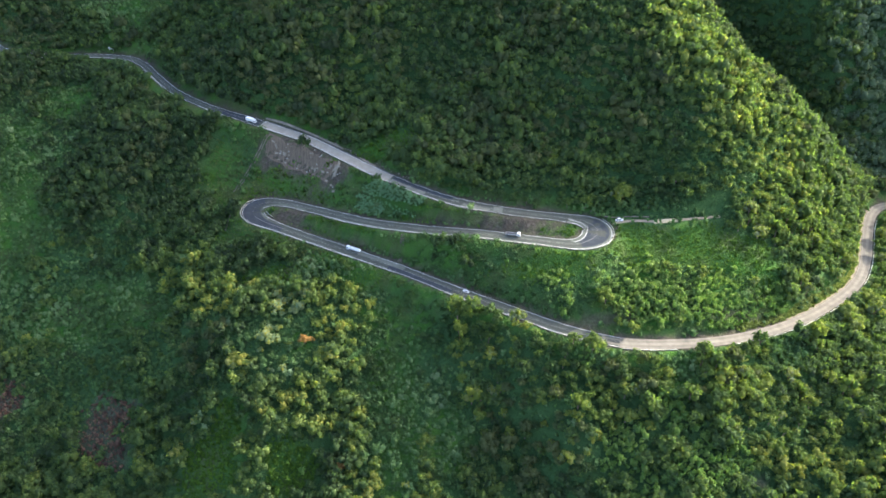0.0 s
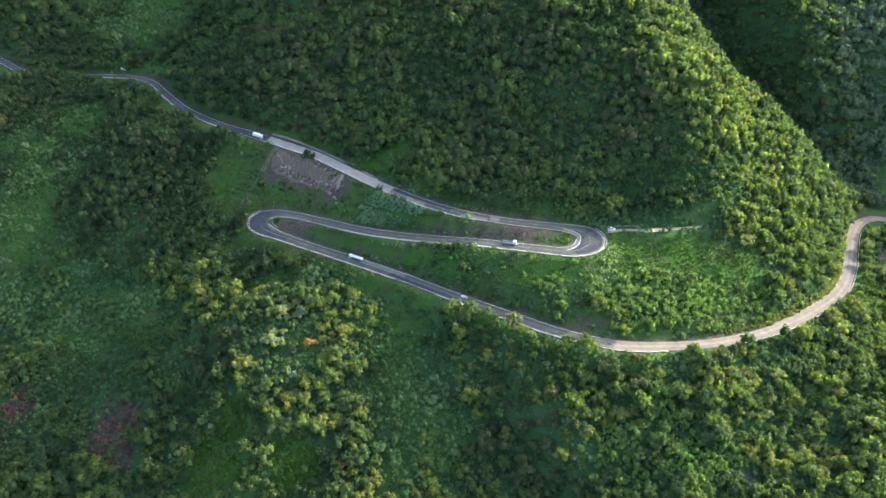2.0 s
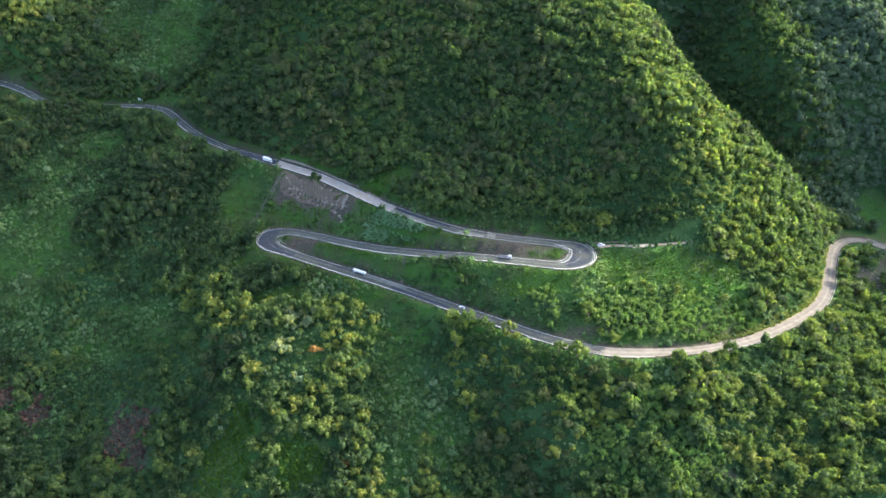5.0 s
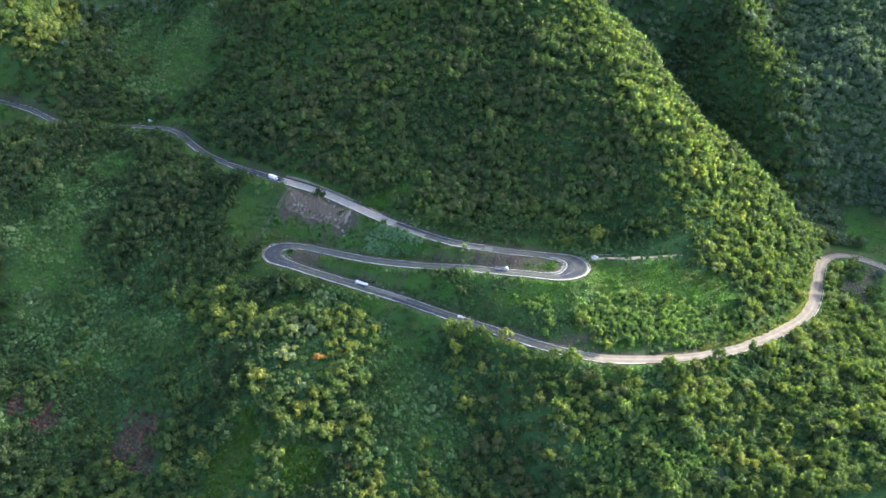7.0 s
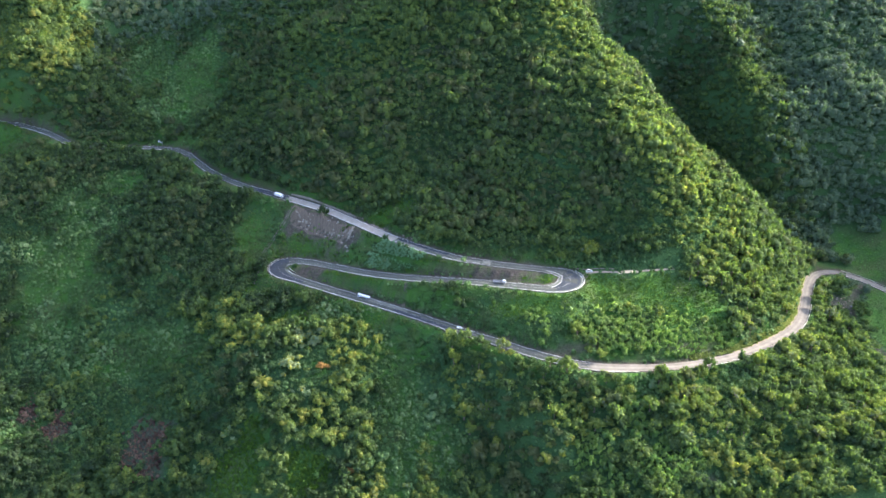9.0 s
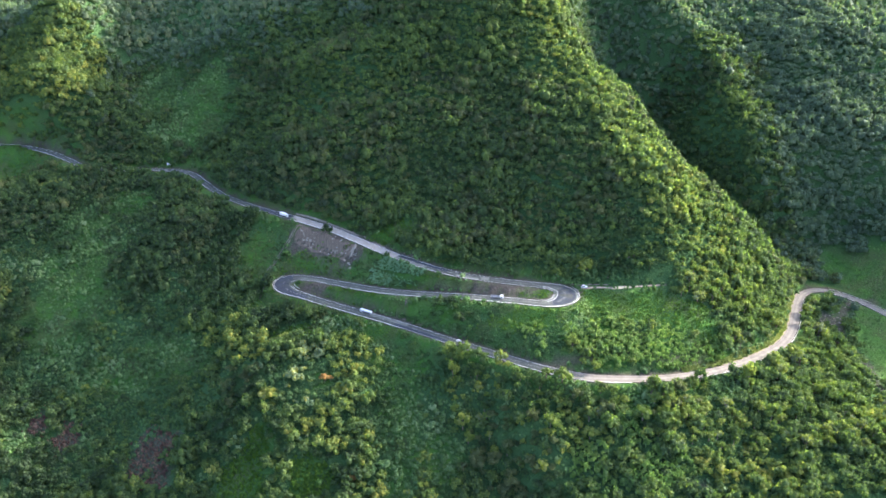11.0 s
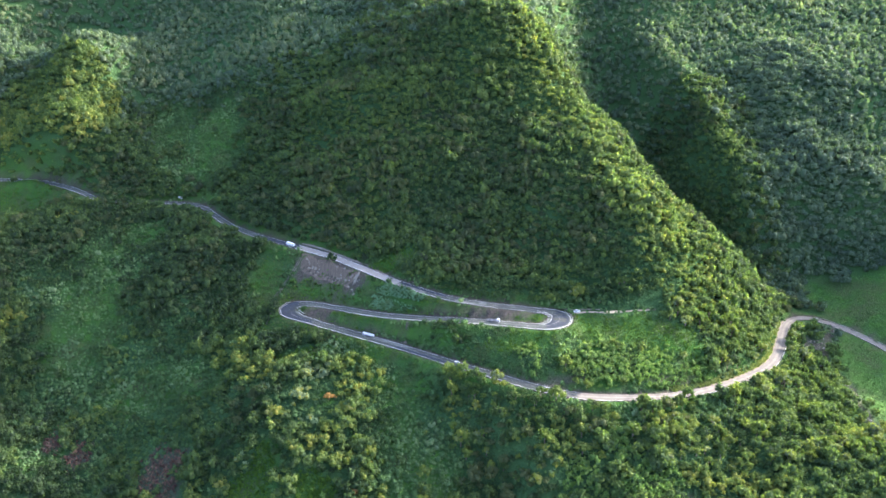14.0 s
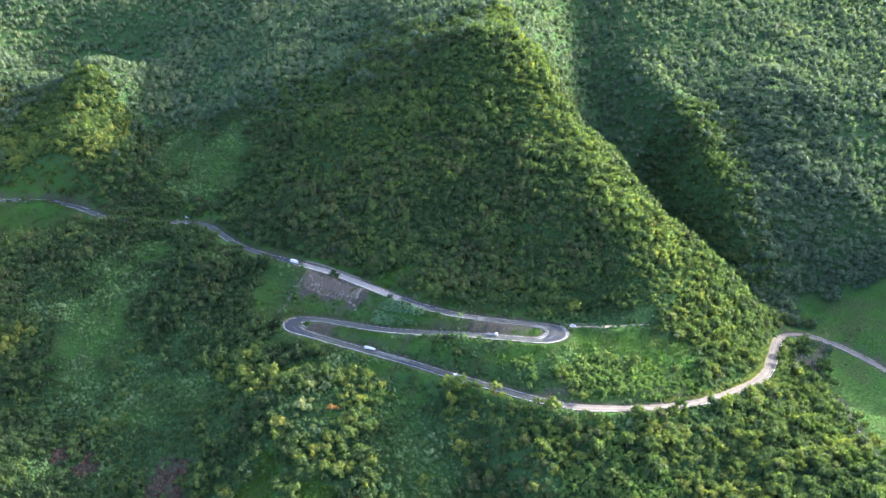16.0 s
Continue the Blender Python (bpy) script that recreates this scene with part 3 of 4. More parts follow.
for shift in (-0.9, 0.9):
    draped("drain_wall", [(-8.5 + shift, -22.5), (-9.5 + shift, -27), (-11 + shift, -31.5)], 0.3, 0.35, M_DRAIN, "mossy stone side of a stepped culvert", "drain", 0.7)
guard_wall(1, S_LEFT + 4, S_LEFT + 19, 1.6, 0.8)


def drain_steps(line, many, half):
    """A flight of rough stone steps that carries rain water down the bank."""
    root = new("drain_steps")
    root.matrix_basis = pose(line[0][0], line[0][1], height(*line[0])[0])
    (x0, y0), (x1, y1) = line
    turn = math.atan2(y1 - y0, x1 - x0)
    for i in range(many):
        f = (i + 0.5) / many
        px, py = x0 + (x1 - x0) * f, y0 + (y1 - y0) * f
        bm = bmesh.new()
        box(bm, -0.42, 0.42, -half, half, -0.7, 0.42, 0.05)
        step = part("step", bm, M_DRAIN, root)
        step.matrix_basis = root.matrix_basis.inverted() @ Matrix.Translation((px, py, height(px, py)[0] + 0.1)) @ Matrix.Rotation(turn, 4, "Z")
    tagged(root, "brown stone steps of a storm drain on the grassy bank", "drain")


drain_steps(((-8.6, -20.8), (-10.6, -31.0)), 9, 0.75)
draped("drain_wall", [(-129.2, 23), (-130.6, 15), (-131.8, 7)], 0.4, 0.25, M_DRAIN, "dark stone edge of a ditch below the hairpin", "drain", 0.7)
draped("bank_wall", [(-112, 87.5), (-96, 81), (-76, 69.5), (-52, 52.5)], 0.7, 0.9, M_STONE, "rough grey stone wall at the foot of the slope", "wall", 1.4)
draped("bank_wall", [(-40, 42.5), (-28, 32.5)], 0.6, 0.6, M_STONE, "broken stone wall at the foot of the slope", "wall", 1.2)


def stone_facing(x, y, width, depth, turn, material, lift, label):
    """A broken slab of masonry lying on the slope under the road."""
    nu, nv = 9, 6
    c, s = math.cos(radians(turn)), math.sin(radians(turn))
    uu, vv = np.meshgrid(np.linspace(-0.5, 0.5, nu), np.linspace(-0.5, 0.5, nv))
    rag = 1 + value_noise(uu.ravel() * 4 + x, vv.ravel() * 4 + y) * 0.6
    u, v = uu.ravel() * width * rag, vv.ravel() * depth * rag
    px, py = x + u * c - v * s, y + u * s + v * c
    top = height(px, py) + lift
    verts = np.vstack([np.column_stack([px, py, top]), np.column_stack([px, py, top - 0.8])])
    k = nu * nv
    faces = []
    for j in range(nv - 1):
        for i in range(nu - 1):
            q = j * nu + i
            faces += [(q, q + 1, q + nu + 1, q + nu)]
    rim = [i for i in range(nu)] + [j * nu + nu - 1 for j in range(1, nv)] + [(nv - 1) * nu + i for i in range(nu - 2, -1, -1)] + [j * nu for j in range(nv - 2, 0, -1)]
    faces += [(rim[i], rim[i] + k, rim[(i + 1) % len(rim)] + k, rim[(i + 1) % len(rim)]) for i in range(len(rim))]
    return tagged(link_mesh("stone_facing", verts, faces, material), label, "retaining wall", "masonry facings", kind="structure")


for args in ((-100, 60, 21, 10, -31), (-84, 50.5, 22, 11, -33), (-68, 40, 20, 10, -36)):
    stone_facing(*args, M_FACING, 0.2, "crumbling brown masonry bank below the road")
facing_rng = np.random.RandomState(23)
# broken pieces of facing in clusters: x, y, spread, how many, largest size
for cx, cy, spread, many, size in ((-103, 63, 2, 3, 2.2), (-95, 55, 2.5, 6, 2.6), (-70, 40, 4.0, 6, 2.6), (-61, 35, 2.5, 5, 3.0), (-60, 27, 2, 3, 1.8)):
    for _ in range(many):
        u, v, w = facing_rng.randn(3)
        stone_facing(cx + u * spread, cy - u * spread * 0.6 + v * 1.5, 0.8 + size * facing_rng.rand(), 0.7 + 0.4 * size * facing_rng.rand() ** 2, -33 + 14 * w, M_STONE, 0.30,
                     "broken grey masonry facing on the bare slope below the road")
stone_facing(-55.5, 34, 2.0, 7.5, -33, M_STONE, 0.34, "upright strip of pale masonry left standing on the bare slope")

# ---------------------------------------------------------------- woods
ICO = np.array([(0, 0, 1), *[(0.894 * math.cos(a), 0.894 * math.sin(a), 0.447) for a in np.arange(5) * 1.2566],
                *[(0.894 * math.cos(a + 0.628), 0.894 * math.sin(a + 0.628), -0.447) for a in np.arange(5) * 1.2566], (0, 0, -1)])
ICO_F = np.array([(0, 1 + i, 1 + (i + 1) % 5) for i in range(5)] + [(1 + i, 6 + i, 1 + (i + 1) % 5) for i in range(5)]
                 + [(1 + (i + 1) % 5, 6 + i, 6 + (i + 1) % 5) for i in range(5)] + [(11, 6 + (i + 1) % 5, 6 + i) for i in range(5)])


DOME_F = ICO_F[:15]


def crown(rng, lobes, leaves, leaf, flat=0.72, lump=0.36):
    """A crown of unit radius with its foot at z = 0: a dome of foliage clumps, each ruffled with leafy sprays."""
    verts, tris, count = [], [], 0
    middles = []
    for i in range(lobes):
        a = i * 2.4 + rng.rand() * 0.9
        r = 0.66 * math.sqrt((i + 0.3) / lobes) * (0.75 + 0.5 * rng.rand())
        middles.append((r * math.cos(a), r * math.sin(a), flat * (1.12 - 1.0 * r * r) + (rng.rand() - 0.5) * 0.34, lump * (0.75 + 0.5 * rng.rand())))
    for x, y, z, r in middles:
        verts.append(ICO * (r * 0.86) * (0.66 + 0.56 * rng.rand(12, 1)) + (x, y, z))
        tris.append(DOME_F + count)
        count += 12
    for k in range(leaves):
        x, y, z, r = middles[k % lobes]
        d = rng.randn(3)
        d[2] = abs(d[2]) * 1.1 - 0.25
        d += 0.6 * np.array((x, y, 0.2))
        d /= np.linalg.norm(d)
        nrm = d + rng.randn(3) * 0.55
        nrm /= np.linalg.norm(nrm)
        u = np.cross(nrm, rng.randn(3))
        u /= np.linalg.norm(u)
        w = np.cross(nrm, u)
        size = leaf * (0.5 + 0.9 * rng.rand())
        c = np.array((x, y, z)) + d * r * (0.84 + 0.38 * rng.rand())
        verts.append(np.array([c + u * size, c + w * size * 0.95 + d * size * 0.2, c - u * size * 0.8 - w * size * 0.5]))
        tris.append(np.array([(0, 1, 2)]) + count)
        count += 3
    return np.vstack(verts), np.vstack(tris)


def scatter(name, spots, templates, material, rng):
    """Many plants as one mesh: spots are rows of x, y, z, radius, height scale, tone."""
    vs, ts, tones, count = [], [], [], 0
    kind = rng.randint(0, len(templates), len(spots))
    turn = rng.rand(len(spots)) * 6.283
    for k, (tv, tt) in enumerate(templates):
        rows = spots[kind == k]
        if not len(rows):
            continue
        c, s = np.cos(turn[kind == k])[:, None], np.sin(turn[kind == k])[:, None]
        r = rows[:, 3:4]
        x = (tv[None, :, 0] * c - tv[None, :, 1] * s) * r + rows[:, 0:1]
        y = (tv[None, :, 0] * s + tv[None, :, 1] * c) * r + rows[:, 1:2]
        z = tv[None, :, 2] * r * rows[:, 4:5] + rows[:, 2:3]
        vs.append(np.stack([x, y, z], -1).reshape(-1, 3))
        ts.append((tt[None] + (np.arange(len(rows)) * len(tv))[:, None, None]).reshape(-1, 3) + count)
        tones.append(np.repeat(rows[:, 5], len(tv)))
        count += len(rows) * len(tv)
    ob = link_triangles(name, np.vstack(vs), np.vstack(ts), material, np.concatenate(tones))
    ob.data.polygons.foreach_set("use_smooth", np.ones(len(ob.data.polygons), bool))
    return ob


# low growth instead of woods: (x, y, radius x, radius y)
GRASS = [(-85, 36, 42, 17), (-45, -11, 40, 8), (80, -52, 30, 9), (170, -33, 42, 10), (-138, 50, 13, 24), (-118, 2, 14, 12), (60, -24, 34, 9), (92, -27, 15, 9), (104, -28, 6, 6), (136, -42, 26, 11), (-92, 13, 14, 8), (-70, 8, 20, 8),
         (10, -6, 30, 7), (-440, 205, 60, 30), (-20, 46, 26, 9), (-80, -36, 40, 8), (-104, -128, 9, 14), (-114, -146, 18, 15), (-69, -151, 13, 12),
         (-92, -8, 16, 8), (-58, -27, 18, 8), (-28, -43, 14, 7), (128, -28, 12, 8), (200, -40, 26, 13), (214, -58, 12, 12), (178, -45, 20, 8)]
VINES = [(-298, 298, 30, 42), (-318, 342, 24, 22), (-275, 128, 26, 17), (-308, 100, 24, 16), (-6, -146, 16, 22), (-12, -106, 15, 42), (-225, -35, 60, 20), (8, 0, 34, 7), (-30, 18, 22, 9), (-300, 20, 36, 30), (-12, -66, 22, 12), (25, -40, 26, 9), (150, -118, 10, 12), (-240, 235, 36, 62), (19, -139, 14, 22),
         (-300, 60, 36, 24), (-175, -45, 26, 14), (-293, -85, 14, 16), (-60, -35, 26, 9), (-68, -85, 9, 10), (217, -102, 8, 12)]
BUSHES = [(160, -73, 66, 19)]
THICKET = [(33, -40, 15, 7), (20, -31, 9, 6)]
LUSH = [(158, -164, 20, 15), (116, -158, 14, 14), (128, -172, 20, 8), (102, -108, 8, 12), (140, -140, 8, 18)]
# thin woods over a carpet of creepers, yellow or silvery woods, darker and brighter woods
THIN = [(-205, -88, 62, 36), (-255, -20, 82, 46), (-320, 80, 60, 46), (-75, -80, 40, 22), (-6, -110, 38, 44), (-250, 285, 50, 70)]
# yellow-leaved trees, and woods yellowed to pass for sunlit crowns
GOLD = [(-374, 305, 14, 36), (-402, 262, 36, 16), (60, -122, 9, 16), (74, -134, 11, 16), (90, -152, 13, 11), (50, -98, 9, 8), (-46, -88, 10, 12), (-38, -108, 10, 14), (-34, -130, 10, 14), (-27, -158, 11, 18), (-75, -122, 12, 8), (-53, -129, 12, 7), (-122, -61, 14, 10), (-108, -46, 13, 7), (-109, -98, 13, 9), (-128, -98, 9, 7),
        (-111, -118, 9, 7), (-144, -140, 7, 8), (-230, 520, 40, 44), (-330, 375, 30, 20), (-376, 30, 22, 14), (66, -88, 14, 10), (32, -97, 11, 9), (-360, 158, 18, 9), (186, -166, 18, 10)]
# sunlit ridge and spur: the sun is put into these brighter leaf tones
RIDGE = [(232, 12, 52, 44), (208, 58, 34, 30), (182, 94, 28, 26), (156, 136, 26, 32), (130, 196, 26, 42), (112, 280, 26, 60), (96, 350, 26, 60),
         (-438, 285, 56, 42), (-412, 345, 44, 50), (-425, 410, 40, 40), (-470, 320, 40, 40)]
SILVER = [(-82, -84, 12, 14), (-91, -88, 12, 9), (-77, -101, 10, 7), (-77, -60, 12, 9), (-123, -125, 6, 6)]
# dark woods; in the south-west, shade is put into darker leaf tones
DARK = [(-88, -26, 26, 10), (28, -37, 24, 14), (-190, 15, 62, 34), (-215, -88, 100, 48), (-320, -20, 60, 70), (-152, -95, 24, 40), (-112, -20, 22, 12), (-250, 110, 160, 60), (88, -160, 22, 14), (-325, -125, 75, 50)]
OLIVE = [(62, -143, 28, 32), (171, -117, 28, 15), (122, -118, 24, 10), (-128, -80, 14, 20)]


def how_far(zones, x, y):
    best = np.full(len(x), 9.0)
    for cx, cy, rx, ry in zones:
        best = np.minimum(best, np.hypot((x - cx) / rx, (y - cy) / ry))
    return best


def inside(zones, x, y, wobble=0.5):
    return how_far(zones, x, y) + value_noise(x / 11, y / 11) * wobble * 2 + value_noise(x / 2.3, y / 2.3 + 5) * 0.45 < 1.0


def open_side(x, y):
    """1 on the smooth grassy slope across the stream, fading to 0 where the woods begin."""
    foot = np.interp(y, (-150, -73, -16, 18, 34, 52, 95, 140), (336, 353, 356, 364, 374, 388, 378, 386))
    rough = value_noise(x / 16, y / 16) * 9 + value_noise(x / 5, y / 5) * 4
    return smooth(0, 6, x - foot + rough) * (1 - smooth(-8, 8, y - 122 + (x - 400) * 0.12 + rough * 1.5)) * (1 - smooth(0, 40, x - 468 + 2 * rough))


meadow = np.maximum(open_side(flat_x, flat_y), 1 - smooth(0.8, 1.25, how_far(GRASS + VINES + BUSHES, flat_x, flat_y) + value_noise(flat_x / 9, flat_y / 9) * 0.6))
meadow = np.maximum(meadow, 1 - smooth(6, 14, edge))
ground.data.attributes.new("meadow", "FLOAT", "POINT").data.foreach_set("value", meadow.astype(np.float32))


def jittered(x0, x1, y0, y1, gap, rng):
    xs, ys = np.meshgrid(np.arange(x0, x1, gap), np.arange(y0, y1, gap))
    x = xs.ravel() + (rng.rand(xs.size) - 0.5) * gap * 0.95
    y = ys.ravel() + (rng.rand(xs.size) - 0.5) * gap * 0.95
    return x, y


def in_view(x, y, slack=40):
    """Keeps what the sides of the valley show, with some slack; nothing behind the flight line."""
    return (np.abs(x - 18) < (y + 640) * 0.66 + slack) & (y > -190)


S_VERGE0, S_VERGE1 = along(190, -92), along(338, 53)
S_LAP = along(118, -100)


def in_loops(x, y):
    """The open slopes between the laps of the road, where no woods stand."""
    side, s = beside(x, y)
    upper = (s > S_WALL0 - 25) & (s < S_RIGHT) & (side < 0)
    middle = (s >= S_RIGHT) & (s < S_LEFT)
    lower = (s >= S_LEFT) & (s < S_LAP) & (side > 0)
    return ((upper & (side > -34)) | (middle & (np.abs(side) < 34)) | (lower & (side < 34))) & (x < 108)


rng = np.random.RandomState(11)
NEAR = [crown(rng, 7, 92, 0.15) for _ in range(9)]
MID = [crown(rng, 3, 28, 0.23, 0.75, 0.50) for _ in range(7)]
FAR = [crown(rng, 1, 14, 0.36, 0.5, 0.82) for _ in range(8)]
TUFT = [crown(rng, 1, 16, 0.27, 0.45, 0.66) for _ in range(6)]
LOW = [crown(rng, 1, 10, 0.36, 0.4, 0.6) for _ in range(5)]


def grow(x, y, lo, hi, sink, rng):
    r = (lo + (hi - lo) * rng.rand(len(x)) ** 1.8) * (1.0 + 0.42 * value_noise(x / 34 + 7, y / 34))
    z = height(x, y)
    tone = 0.40 + value_noise(x / 55 + 2, y / 55) * 0.4 + value_noise(x / 17 + 4, y / 17) * 0.25 + rng.randn(len(x)) * 0.08
    yellowed = (1 - smooth(0.5, 1.25, how_far(GOLD, x, y) + value_noise(x / 14, y / 14 + 2) * 0.8)) * (rng.rand(len(x)) < 0.62)
    tone = tone + (0.80 - tone) * yellowed * (0.55 + 0.45 * rng.rand(len(x)))
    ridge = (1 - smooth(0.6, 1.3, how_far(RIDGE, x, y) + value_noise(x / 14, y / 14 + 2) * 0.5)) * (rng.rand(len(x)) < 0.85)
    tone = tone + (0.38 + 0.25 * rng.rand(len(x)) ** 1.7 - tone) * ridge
    tone = np.where((how_far(SILVER, x, y) < 1.0) & (rng.rand(len(x)) < 0.7), 0.96, tone)
    tone = tone - 0.26 * (1 - smooth(0.7, 1.3, how_far(DARK, x, y))) * (how_far(GOLD, x, y) > 1.0)
    return np.stack([x, y, z + r * sink, r, 0.8 + 0.75 * rng.rand(len(x)), np.clip(tone, 0.02, 1)], 1)


x, y = jittered(-560, 480, -250, 20, 5.7, rng)
x2, y2 = jittered(-560, 480, 20, 440, 4.4, rng)
x, y = np.r_[x, x2], np.r_[y, y2]
d, _ = near_road(x, y)
dt = np.sqrt(((x[:, None] - TRACK[None, :, 0]) ** 2 + (y[:, None] - TRACK[None, :, 1]) ** 2).min(1))
side, s = beside(x, y)
open_verge = (side > 0) & (s > S_VERGE0) & (s < S_VERGE1) & (d < 6.0 + 1.2 * np.sin(s / 9))
thin = inside(THIN, x, y)
S_CANOPY = along(44, -69)
S_HID0, S_HID1 = along(-332, 182), along(-284, 181)     # the stretch that trees hide
below = (side < 0) & (s < S_WALL0 - 4) & ((s < S_HID0 - 4) | (s > S_HID1 + 2))
keep = in_view(x, y) & (y < 350 + value_noise(x / 60, y / 60) * 170) & (d > np.where((side < 0) & (s > S_LEFT), np.where(s > S_CANOPY, 4.2, 6.5), 4.5)) & (dt > 9) & (soil_at(x, y) < 0.35) & ~open_verge & (~below | (d > np.where(s < S_HID0, 8, 8.5 + 4 * np.sin(s / 7)))) & (~in_loops(x, y) | (rng.rand(len(x)) < np.where(inside(THICKET, x, y), 0.8, 0.02)))
keep &= (open_side(x, y) < 0.3 + 0.4 * rng.rand(len(x))) & ((d > 13) | (x < 348) | (y < 40))
keep &= ((np.abs(x - 126) > 24) | (np.abs(y + 46) > 16)) & (inside(THICKET, x, y, 0.2) | ((~inside(GRASS, x, y) | ((side > 0) & (s < S_HID0))) & (~inside(VINES, x, y) | (rng.rand(len(x)) < 0.05)))) & ~inside(BUSHES, x, y) & (~inside(LUSH, x, y) | (rng.rand(len(x)) < 0.2)) & (~thin | (how_far(GOLD, x, y) < 1.05) | (rng.rand(len(x)) < 0.5))
x, y, thin = x[keep], y[keep], thin[keep]
woods = grow(x, y, 3.0, 6.4, 0.22, rng)
woods[y > 20, 3] *= np.where(x < -330, 1.0, np.where(how_far(RIDGE, x, y) < 1.1, 0.92, 0.98))[y > 20]
thin &= how_far(GOLD, x, y) > 1.05
woods[thin, 3] *= 0.55 + 0.45 * rng.rand(thin.sum())
lone = (x > 25) & (x < 335) & (y > -150) & (y < 0) & (how_far(GOLD + THICKET, x, y) > 1.0)
lone_rows = woods[lone][rng.permutation(lone.sum())[:296]]
big = np.array([along(*q) for q in ((64, -79), (104, -98), (164, -101), (196, -90), (307, -3), (315, 12), (321, 23))])
k = np.searchsorted(ROAD_S, big)
tall = grow(ROAD[k, 0] - ROAD_N[k, 0] * (HALF[k] + 4.5), ROAD[k, 1] - ROAD_N[k, 1] * (HALF[k] + 4.5), 5.2, 6.2, -0.1, rng)
chosen = {(r[0], r[1]) for r in lone_rows}
rest = np.array([r for r in woods if (r[0], r[1]) not in chosen])
k = np.where((ROAD_S > S_HID0) & (ROAD_S < S_HID1))[0][::2]
off = HALF[k] + 2.5 + 2.5 * rng.rand(len(k))
rest = np.vstack([rest, grow(ROAD[k, 0] - ROAD_N[k, 0] * off, ROAD[k, 1] - ROAD_N[k, 1] * off, 3.4, 5.0, 0.3, rng)])
near = rest[:, 1] < 20
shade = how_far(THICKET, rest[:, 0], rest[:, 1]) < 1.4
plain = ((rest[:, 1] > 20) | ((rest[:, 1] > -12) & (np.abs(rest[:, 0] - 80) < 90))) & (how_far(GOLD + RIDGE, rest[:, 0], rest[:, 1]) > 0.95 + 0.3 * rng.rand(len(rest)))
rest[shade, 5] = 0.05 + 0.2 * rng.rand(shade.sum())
# shaded mountain face: tones held duller than the ridge to carry its shade
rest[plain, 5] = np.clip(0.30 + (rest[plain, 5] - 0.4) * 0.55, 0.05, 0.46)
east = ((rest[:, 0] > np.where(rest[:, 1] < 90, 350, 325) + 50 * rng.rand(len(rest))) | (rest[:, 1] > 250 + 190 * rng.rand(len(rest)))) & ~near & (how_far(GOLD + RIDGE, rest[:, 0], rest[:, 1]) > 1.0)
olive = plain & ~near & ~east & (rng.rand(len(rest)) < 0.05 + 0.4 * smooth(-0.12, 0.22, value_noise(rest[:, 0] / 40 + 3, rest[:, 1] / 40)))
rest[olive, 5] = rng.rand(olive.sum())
dusky = near & (how_far(OLIVE, rest[:, 0], rest[:, 1]) + value_noise(rest[:, 0] / 12, rest[:, 1] / 12) < 1.0) & (rng.rand(len(rest)) < 0.5)
rest[dusky, 5] = 0.35 + 0.65 * rng.rand(dusky.sum())
tagged(scatter("forest", rest[dusky], NEAR, M_OLIVE, rng), "olive green forest trees below the road", "forest", kind="stuff")
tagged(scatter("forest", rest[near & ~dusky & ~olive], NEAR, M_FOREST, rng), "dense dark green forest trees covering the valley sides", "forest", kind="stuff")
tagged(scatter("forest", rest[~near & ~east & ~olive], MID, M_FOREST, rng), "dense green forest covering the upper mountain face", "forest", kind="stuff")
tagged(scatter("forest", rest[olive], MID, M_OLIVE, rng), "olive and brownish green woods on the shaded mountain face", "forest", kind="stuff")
tagged(scatter("forest", rest[east], MID, M_FAR, rng), "woods on the shaded mountain slopes, leaf colour greyed for haze", "forest", kind="stuff")

x, y = jittered(-1000, 800, 260, 700, 7.0, rng)
keep = in_view(x, y, 60) & ~inside(GRASS, x, y) & ((y >= 350 + value_noise(x / 60, y / 60) * 170) | (x > 480))
x2, y2 = jittered(480, 760, -90, 260, 6.5, rng)
k2 = in_view(x2, y2, 40)
x, y = np.r_[x[keep], x2[k2]], np.r_[y[keep], y2[k2]]
tagged(scatter("far_forest", grow(x, y, 3.5, 6.0, 0.05, rng), FAR, M_FAR, rng), "woods on the distant mountain slopes, leaf colour paled for haze", "forest", kind="stuff")

x, y = jittered(-340, 360, -760, -232, 11.0, rng)
tagged(scatter("forest", grow(x, y, 4.2, 7.0, 0.1, rng), FAR, M_FOREST, rng), "green woods on the near side of the valley", "forest", kind="stuff")

x, y = jittered(-420, 440, -200, 360, 2.9, rng)
d, _ = near_road(x, y)
keep = in_view(x, y) & (d > 2.2) & (inside(VINES, x, y) | ((inside(THIN, x, y) | in_loops(x, y)) & ~inside(GRASS, x, y))) & (soil_at(x, y) < 0.35)
rows = grow(x[keep], y[keep], 1.3, 2.9, -0.1, rng)
# south-western creepers get darker tones in place of missing shade
rows[:, 5] = np.clip(np.where((rows[:, 0] < -150) & (rows[:, 1] < 100), np.where(rows[:, 1] < -60, 0.24, 0.40), 0.27) + value_noise(rows[:, 0] / 28, rows[:, 1] / 28) * 0.8 + rng.randn(len(rows)) * 0.17, 0.02, 1)
pick = rng.rand(len(rows)) < 0.2
rows[pick, 2:4] += np.stack([0.15 * rows[pick, 3], 0.25 * rows[pick, 3]], 1)
tagged(scatter("shrubs", rows[pick], MID, M_VINE, rng), "rounded leafy shrubs overgrown with creepers", "shrubs", kind="stuff")
rows = rows[~pick]
tagged(scatter("undergrowth", rows, TUFT, M_VINE, rng), "pale green vines and low shrubs carpeting the slope", "shrubs", kind="stuff")
